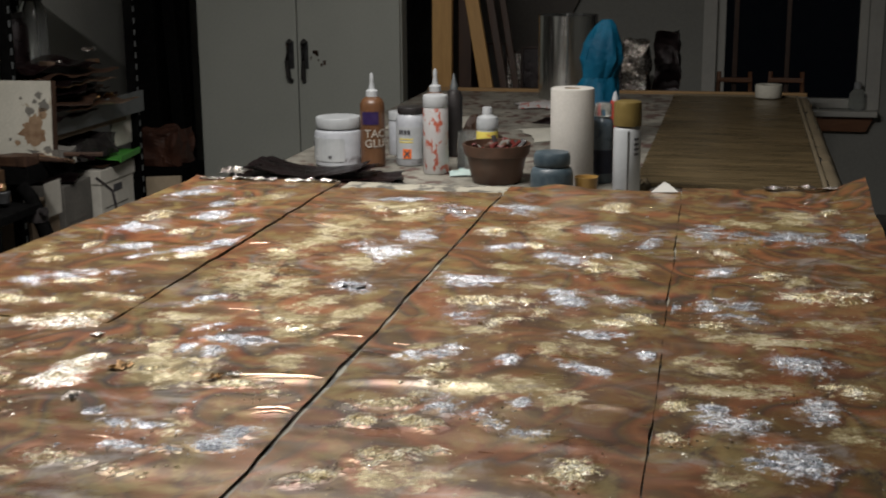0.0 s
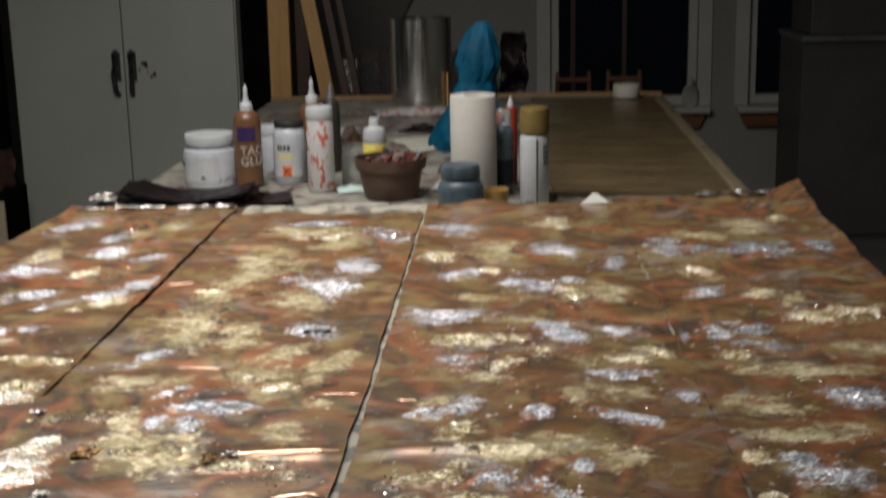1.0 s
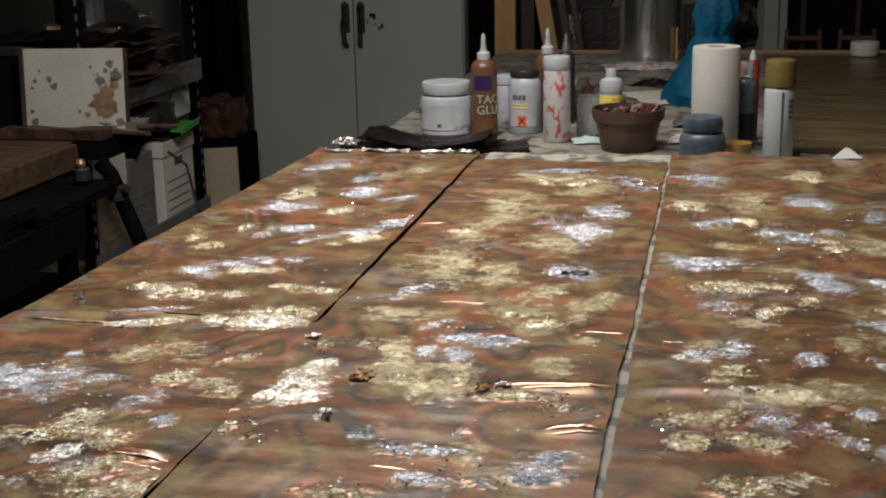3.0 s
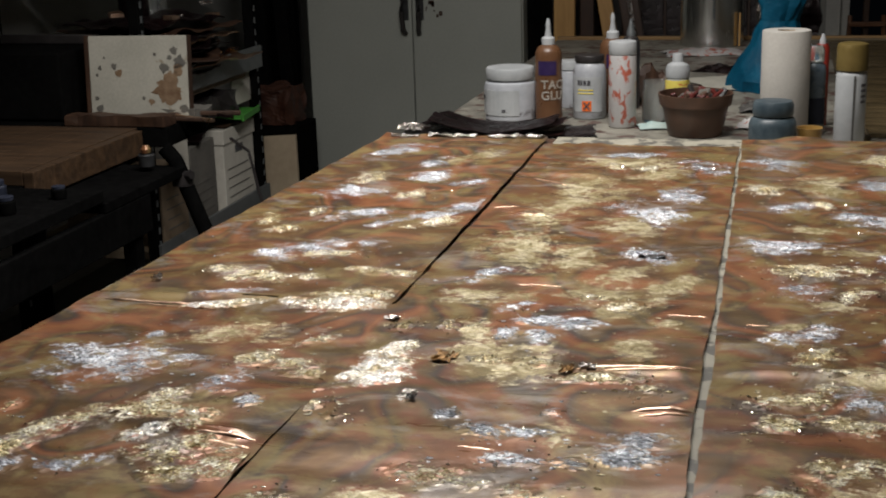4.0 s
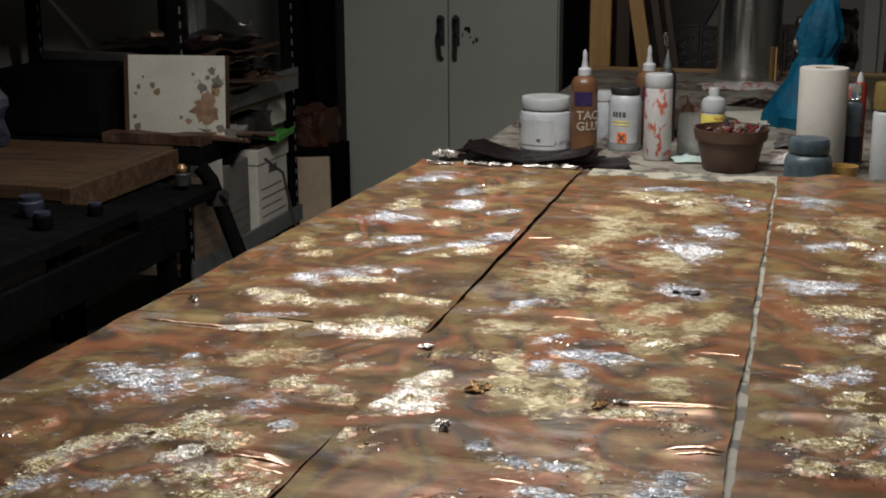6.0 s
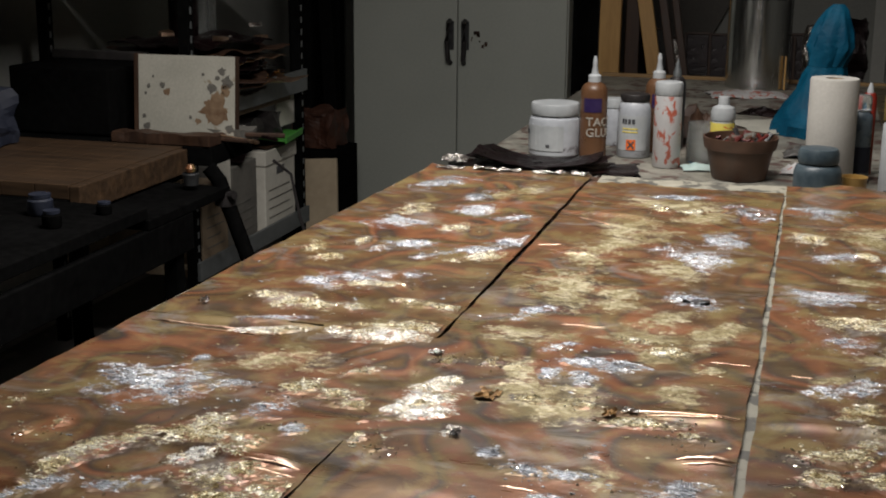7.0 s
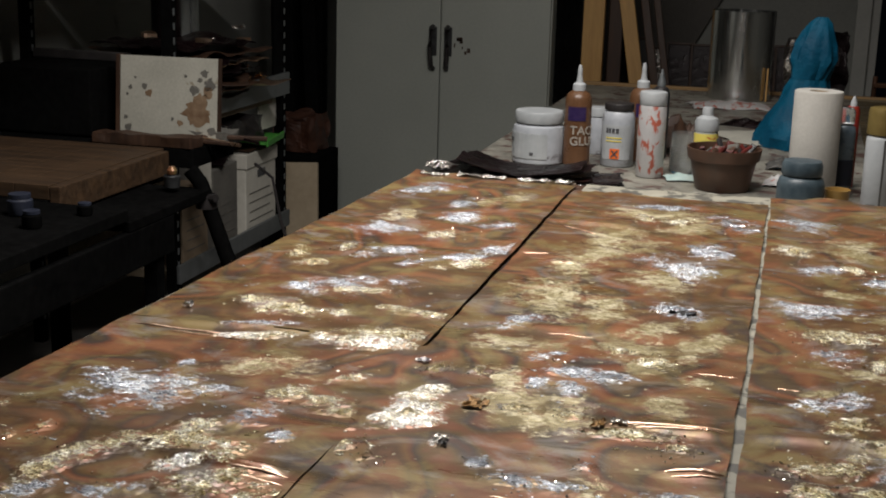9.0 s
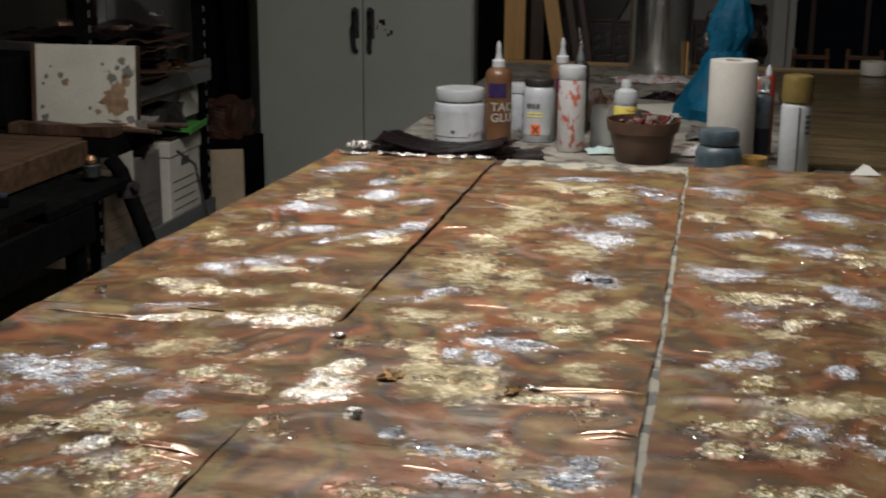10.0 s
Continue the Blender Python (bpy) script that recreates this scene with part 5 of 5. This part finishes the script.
part("bottle", lathe([(0, 0), (0.038, 0), (0.042, 0.005), (0.042, 0.085), (0.03, 0.1), (0.016, 0.108), (0, 0.108)], 24), "clear", b, smooth=True)
part("cap", lathe([(0.016, 0.108), (0.019, 0.11), (0.019, 0.138), (0.014, 0.143), (0, 0.143)], 20), "white_plastic", b, smooth=True)

# dark cabinet by the window
c = thing("dark_cabinet", pose(1.93, 3.55, 0), "dark grey steel cabinet beside the window", "cabinet")
part("body", box((-0.44, 0.02, 0), (0.44, 0.55, 0.93), 0.006), "dark_grey", c)
part("door", box((-0.435, 0.0, 0.03), (-0.003, 0.018, 0.90), 0.004), "dark_grey", c)
part("door", box((0.003, 0.0, 0.03), (0.435, 0.018, 0.90), 0.004), "dark_grey", c)
part("top", box((-0.45, -0.01, 0.932), (0.45, 0.56, 0.955), 0.004), "grey_steel", c, "paler worn top")
c2 = thing("dark_crate", pose(1.95, 3.6, 0.957), "dark upper crate on the cabinet", "crate")
part("body", box((-0.42, 0.0, 0.0), (0.42, 0.45, 0.42), 0.006), "dark_grey", c2)
part("lid", box((-0.425, -0.005, 0.421), (0.425, 0.455, 0.445), 0.004), "dark_steel", c2)


# ---- left side: shelving, side bench ----
SX = -1.85
def perforated_post(x, y, parent):
    p = part("post", box((x - 0.018, y - 0.018, 0), (x + 0.018, y + 0.018, 1.9), 0.002), "shaded_black", parent)
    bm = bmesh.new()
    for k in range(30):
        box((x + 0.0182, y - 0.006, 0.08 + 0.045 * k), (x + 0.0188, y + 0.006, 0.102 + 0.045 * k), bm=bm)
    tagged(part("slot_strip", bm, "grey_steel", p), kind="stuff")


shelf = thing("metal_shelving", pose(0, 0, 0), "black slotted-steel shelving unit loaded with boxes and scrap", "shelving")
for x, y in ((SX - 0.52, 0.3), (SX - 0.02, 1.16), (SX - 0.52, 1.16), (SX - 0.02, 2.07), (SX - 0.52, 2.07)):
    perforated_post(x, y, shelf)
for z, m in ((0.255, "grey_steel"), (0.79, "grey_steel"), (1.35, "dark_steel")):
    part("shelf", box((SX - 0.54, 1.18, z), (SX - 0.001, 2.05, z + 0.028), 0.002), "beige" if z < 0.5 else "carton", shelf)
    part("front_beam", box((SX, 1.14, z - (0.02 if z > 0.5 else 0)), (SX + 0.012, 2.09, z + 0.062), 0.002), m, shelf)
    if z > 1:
        part("dark_shelf", box((SX - 0.54, 0.30, z), (SX - 0.03, 1.14, z + 0.028), 0.002), "shaded_black", shelf)


def file_box(x, y, z, w, d, h, turn, material, label, lid=True):
    b = thing("archive_box", pose(x, y, z, 0, 0, turn), label, "box", "boxes on the shelving")
    part("box", box((-w / 2, -d / 2, 0), (w / 2, d / 2, h), 0.004), material, b)
    if lid:
        part("lid", box((-w / 2 - 0.006, -d / 2 - 0.006, h - 0.05), (w / 2 + 0.006, d / 2 + 0.006, h + 0.004), 0.004), "white_carton", b)
        part("hand_hole", box((w / 2 + 0.0005, -0.035, h - 0.095), (w / 2 + 0.002, 0.035, h - 0.068)), "ink", b)
    for k in range(4):
        part("print_line", box((w / 2 + 0.0005, -d / 2 + 0.03, 0.05 + 0.034 * k), (w / 2 + 0.0018, d / 2 - 0.03 - 0.03 * (k % 2), 0.054 + 0.034 * k)), "grey_cloth", b)


Z1 = 0.255 + 0.029
file_box(SX - 0.19, 1.86, Z1, 0.36, 0.28, 0.30, 0, "white_carton", "white cardboard archive box with printed lines")
file_box(SX - 0.20, 1.56, Z1, 0.36, 0.22, 0.29, 2, "grey_cloth", "grey carton squeezed beside the archive box", False)
file_box(SX - 0.20, 1.33, Z1, 0.36, 0.18, 0.26, -2, "carton", "brown cardboard carton with a white label", False)
part_label = solid("paper_label", box((0, -0.05, 0), (0.002, 0.06, 0.12)), "white_carton", "white printed paper label on a carton", "label", pose(SX + 0.0125, 1.32, 0.50))

# on the boxes and under the beam
rng = random.Random(12)
def flat_scrap(x, y, z, w, d, material, label, category, seed, h=0.02):
    solid("metal_offcut" if category == "offcut" else category, sheet_grid(-w / 2, w / 2, -d / 2, d / 2, 0.02, lambda u, v: 0.004 + h * abs(wave(u, v, 9, 9, seed)), 0.003, ragged(-w / 2, w / 2, -d / 2, d / 2, seed, 0.015, 0.015)),
          material, label, category, pose(x, y, z, 0, 0, seed * 23 % 50 - 25), smooth=True)


flat_scrap(SX - 0.12, 1.86, 0.592, 0.26, 0.22, "dark_wood", "dark flat board on the archive box", "board", 3)
flat_scrap(SX - 0.14, 1.58, 0.58, 0.24, 0.24, "scorched", "dark copper offcut on the boxes", "offcut", 4)
g = thing("green_folder", pose(SX - 0.07, 1.88, 0.625, 0, 4, 8), "bright green plastic folder on the boxes", "folder")
part("cover", box((-0.10, -0.12, 0), (0.10, 0.12, 0.006), 0.002), "green", g)
part("spine", box((0.101, -0.12, -0.006), (0.108, 0.12, 0.018), 0.002), "green", g)
crumple("black_tool_roll", (-0.07, -0.13, 0), (0.08, 0.12, 0.075), "black_plastic", "black bundle of tools on the boxes", "tool bundle", 9, 0.03, 6, pose(SX - 0.08, 1.72, 0.642))
solid("small_white_card", box((-0.003, -0.03, 0), (0.003, 0.03, 0.06)), "white_carton", "small white card stuck on the shelf edge", "card", pose(SX + 0.02, 1.46, 0.66))
solid("hanging_board", box((-0.24, -0.30, 0), (0.012, 0.27, 0.018), 0.002), "carton", "brown board under the shelf beam", "board", pose(SX - 0.02, 1.70, 0.748))

# heap on the middle shelf
for k in range(9):
    flat_scrap(SX - 0.20 + 0.02 * wave(k, 1, 2, 2, 91), 1.55 + 0.16 * wave(k, 2, 1.7, 1, 92), 0.822 + 0.017 * k, 0.46, 0.75 - 0.04 * k,
               ("scorched", "bright_copper", "scorched", "dark_wood", "scorched")[k % 5], "bent copper offcut in a heap on the shelf", "offcut", 10 + k, 0.03)
for k, (dy, w) in enumerate(((0.34, 0.05), (0.02, 0.045), (0.22, 0.06))):
    solid("wood_block", box((-0.03, -w / 2, 0), (0.03, w / 2, 0.045), 0.003), "pine", "small pale wood block on the shelf edge", "wood block", pose(SX - 0.028, 1.52 + dy, 0.822 + 0.001 * k, 0, 0, 8 * k))
flat_scrap(SX - 0.18, 1.5, 0.985, 0.4, 0.4, "scorched", "bent dark copper sheet on top of the heap", "offcut", 31, 0.05)
# bright bits added to make the glints on the dark heap
for k, (dx, y) in enumerate(((-0.05, 1.80), (-0.10, 1.62), (-0.04, 1.44), (-0.12, 1.92), (-0.16, 1.30))):
    crumple("glint_curl", (-0.016, -0.02, 0), (0.016, 0.02, 0.012), ("bright_copper", "crumpled_foil")[k % 2], "small curl of bright metal added as a glint on the scrap heap", "metal scrap", 40 + k, 0.016, 5,
            pose(SX + dx, y, 0.985 + 0.012 * k, 0, 0, 35 * k))
for y, h, m in ((1.62, 0.2, "scorched"), (1.76, 0.26, "clear"), (1.30, 0.18, "dark_grey")):
    b = thing("dusty_jar", pose(SX - 0.26, y, 1.379 if y == 1.30 else 0.822 + 0.16), "dusty dark jar on the shelving", "jar")
    part("jar", lathe([(0, 0), (0.05, 0), (0.052, 0.004), (0.052, h * 0.75), (0.036, h * 0.88), (0.036, h * 0.92), (0, h * 0.92)], 24), m, b, smooth=True)
    part("lid", lathe([(0.037, h * 0.9), (0.04, h * 0.92), (0.04, h), (0, h)], 24), "dark_steel", b, smooth=True)

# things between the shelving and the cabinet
# black box added to keep the space below the sack dark
solid("dark_filler_box", box((-0.13, -0.13, 0), (0.13, 0.12, 0.46), 0.005), "shaded_black", "black box added for the dark space below the sack", "crate", pose(-2.0, 2.62, 0.002))
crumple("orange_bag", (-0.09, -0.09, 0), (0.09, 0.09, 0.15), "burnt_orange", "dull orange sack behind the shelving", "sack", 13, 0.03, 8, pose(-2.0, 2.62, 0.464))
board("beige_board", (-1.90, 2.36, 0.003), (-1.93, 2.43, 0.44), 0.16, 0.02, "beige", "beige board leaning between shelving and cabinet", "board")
board("dark_pole", (-2.0, 2.85, 0.003), (-2.12, 2.95, 1.75), 0.06, 0.05, "shaded_black", "dark pole leaning beside the cabinet", "pole")
board("dark_pole", (-2.12, 2.75, 0.003), (-2.2, 2.9, 1.8), 0.10, 0.04, "shaded_black", "dark pole leaning beside the cabinet", "pole")
solid("dark_cloth", sheet_grid(-0.06, 0.12, 0, 1.9, 0.03, lambda x, y: 0.02 * math.sin(x * 55), 0.004), "shaded_black", "black cloth hanging beyond the shelving", "cloth", pose(-2.17, 3.08, 0.004, 90, 0, 0), smooth=True)

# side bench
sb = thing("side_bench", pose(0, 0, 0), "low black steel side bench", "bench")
part("top", box((-2.4, -2.2, 0.69), (-1.50, 0.20, 0.72), 0.003), "shaded_black", sb)
part("end_top", box((-1.69, 0.203, 0.66), (-1.50, 0.66, 0.686), 0.003), "shaded_black", sb)
part("under_block", box((-2.38, 0.21, 0.66), (-1.73, 0.84, 0.72), 0.003), "shaded_black", sb)
part("front_rail", box((-1.525, -2.2, 0.56), (-1.50, 0.44, 0.659), 0.003), "shaded_black", sb)
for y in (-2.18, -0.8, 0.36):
    part("leg", box((-1.55, y, 0), (-1.51, y + 0.04, 0.559), 0.003), "shaded_black", sb)
    part("leg", box((-1.83, y, 0), (-1.79, y + 0.04, 0.689), 0.003), "shaded_black", sb)
part("lower_shelf", box((-1.82, -2.15, 0.20), (-1.56, 0.55, 0.22), 0.003), "shaded_black", sb)
wb = thing("butcher_block", pose(0, 0, 0.70), "thick worn brown wooden block on the side bench", "wooden block")
for k in range(7):
    x0 = -2.41 + 0.098 * k
    part("plank", box((x0, 0.215, 0.021), (x0 + 0.0965, 0.83, 0.058), 0.002), "board_wood", wb)
part("edge_plank", box((-1.724, 0.215, -0.012), (-1.695, 0.80, 0.056), 0.003), "board_wood", wb)

cv = thing("stretched_canvas", pose(-1.785, 0.96, 0.762, -5, 0, 4), "stained white canvas propped up on the side bench", "canvas")
part("cloth", box((-0.148, 0.0, 0), (0.160, 0.004, 0.245), 0.001), "canvas", cv)
part("side_bar", box((-0.163, 0.0, 0), (-0.149, 0.04, 0.247), 0.002), "dark_wood", cv)
part("side_bar", box((0.14, 0.005, 0), (0.160, 0.04, 0.245), 0.002), "dark_wood", cv)
bm = bmesh.new()
def blot(bm, cx, cz, r, seed):
    ring = []
    for i in range(48):
        a = 2 * math.pi * i / 48
        rr = r * (0.9 + 0.45 * noise.noise(Vector((math.cos(a) * 1.6 + seed, math.sin(a) * 1.6, seed))) + 0.4 * noise.noise(Vector((math.cos(a) * 5 + seed, math.sin(a) * 5, seed))))
        ring.append(bm.verts.new((cx + rr * math.cos(a), -0.0008, cz + rr * math.sin(a))))
    bm.faces.new(ring)
blot(bm, 0.100, 0.085, 0.046, 1.0)
part("rust_stain", bm, "rust", cv, "rust-brown blot")
for cx, cz, r, k in ((0.132, 0.145, 0.018, 4.0), (0.045, 0.05, 0.010, 9.0), (-0.055, 0.135, 0.012, 11.0)):
    bm = bmesh.new()
    blot(bm, cx, cz, r, k)
    part("rust_stain", bm, "rust", cv, "rust-brown blot")
for cx, cz, r, k in ((-0.115, 0.15, 0.007, 1), (-0.125, 0.13, 0.005, 2), (-0.07, 0.155, 0.010, 3), (-0.10, 0.18, 0.004, 5), (0.12, 0.2, 0.012, 6), (0.105, 0.18, 0.008, 8),
                      (0.09, 0.15, 0.016, 9), (0.135, 0.165, 0.02, 10), (-0.12, 0.03, 0.012, 11), (-0.13, 0.06, 0.007, 12), (0.02, 0.06, 0.006, 13), (0.06, 0.19, 0.006, 14), (0.145, 0.03, 0.014, 15)):
    bm = bmesh.new()
    blot(bm, cx, cz, r, k)
    part("paint_spot", bm, "grey_cloth", cv, "small grey paint spot")

part("bench_shelf", box((-2.38, 0.842, 0.70), (-1.64, 1.13, 0.757), 0.003), "shaded_black", sb)
bx = thing("dark_case", pose(-2.2, 1.0, 0.763), "black open case beside the canvas", "case")
part("body", box((-0.14, -0.1, 0), (0.2, 0.16, 0.2), 0.006), "shaded_black", bx)
part("lid", box((-0.14, 0.14, 0.201), (0.2, 0.16, 0.23), 0.004), "black_plastic", bx)
crumple("clear_bag", (-0.10, -0.08, 0), (0.10, 0.08, 0.16), "navy", "crumpled dark plastic bag", "plastic bag", 17, 0.03, 7, pose(-2.3, 0.62, 0.763))
crumple("leather_roll", (-0.16, -0.03, 0), (0.16, 0.04, 0.03), "dark_wood", "dark leather roll on the wooden top", "leather roll", 19, 0.012, 7, pose(-1.80, 0.87, 0.759))
b = thing("brass_cup", pose(-1.575, 0.58, 0.70), "small brass fitting on the bench end", "fitting")
part("cup", lathe([(0, 0), (0.02, 0), (0.024, 0.03), (0.02, 0.034), (0.016, 0.006), (0, 0.006)], 20), "dark_steel", b, smooth=True)
part("knob", lathe([(0, 0.035), (0.012, 0.036), (0.014, 0.046), (0.008, 0.056), (0, 0.057)], 18), "gold", b, smooth=True)

# clamp-on stand leg and cable at the end of the bench
st = thing("tool_stand", pose(0, 0, 0), "black angled stand at the end of the side bench", "stand")
part("upright", tube([(-1.56, 0.66, 0.735), (-1.53, 0.66, 0.70), (-1.44, 0.66, 0.46), (-1.275, 0.66, 0.003)], 0.022, 10), "shaded_black", st, smooth=True)
part("collar", lathe([(0.024, -0.02), (0.03, -0.018), (0.03, 0.018), (0.024, 0.02), (0.024, -0.02)], 18), "black_plastic", st, smooth=True).location = (-1.512, 0.66, 0.65)
part("knob", tube([(-1.51, 0.65, 0.66), (-1.475, 0.64, 0.665)], 0.012, 10), "black_plastic", st)
solid("power_cable", tube([(-1.60, 1.2, 0.66), (-1.52, 1.15, 0.63), (-1.48, 1.12, 0.5), (-1.44, 1.12, 0.38), (-1.36, 1.1, 0.22), (-1.3, 1.1, 0.02)], 0.005, 6), "black_plastic", "thin black cable hanging from the bench", "cable", smooth=True)

# copper strips and sticks strewn on the end of the bench
for k, (p, q, r, m) in enumerate((((-1.95, 0.88, 0.766), (-1.56, 0.94, 0.764), 0.007, "dark_wood"), ((-1.88, 1.02, 0.765), (-1.53, 0.93, 0.764), 0.006, "bright_copper"),
                                  ((-1.80, 0.90, 0.767), (-1.50, 1.06, 0.766), 0.008, "dark_wood"), ((-1.74, 1.10, 0.763), (-1.50, 1.00, 0.762), 0.005, "scorched"))):
    mid = tuple((a + b) / 2 + (0.008 if i == 2 else 0) for i, (a, b) in enumerate(zip(p, q)))
    solid("copper_stick" if m == "bright_copper" else "wooden_stick", tube([p, mid, q], r, 7), m, "thin dark stick lying on the bench end", "stick", smooth=True)
crumple("rag_heap", (-0.11, -0.05, 0), (0.10, 0.06, 0.03), "grey_cloth", "pale rag among the sticks on the bench", "rag", 29, 0.012, 6, pose(-1.70, 1.02, 0.758))

# small jars and scraps on the black bench
for k, (x, y, r, h, m) in enumerate(((-1.60, -0.06, 0.022, 0.04, "shaded_black"), (-1.70, 0.05, 0.03, 0.05, "navy"), (-1.56, 0.10, 0.018, 0.03, "shaded_black"), (-1.82, -0.10, 0.035, 0.05, "shaded_black"))):
    b = thing("small_jar", pose(x, y, 0.721), "small dusty jar on the black bench", "jar", "jars on the side bench")
    part("jar", lathe([(0, 0), (r * 0.92, 0), (r, 0.004), (r, h * 0.7), (r * 0.8, h * 0.8), (0, h * 0.8)], 20), m, b, smooth=True)
    part("lid", lathe([(r * 0.8, h * 0.8), (r * 0.86, h * 0.82), (r * 0.86, h), (0, h)], 20), "navy", b, smooth=True)

# added card: stands in for the lit wall seen below the beam
solid("lit_wall_card", box((-0.004, -0.09, 0), (0.004, 0.075, 0.115), 0.001), "white_carton", "pale card added in place of the lit wall under the shelf beam", "board", pose(SX - 0.026, 1.96, 0.652))
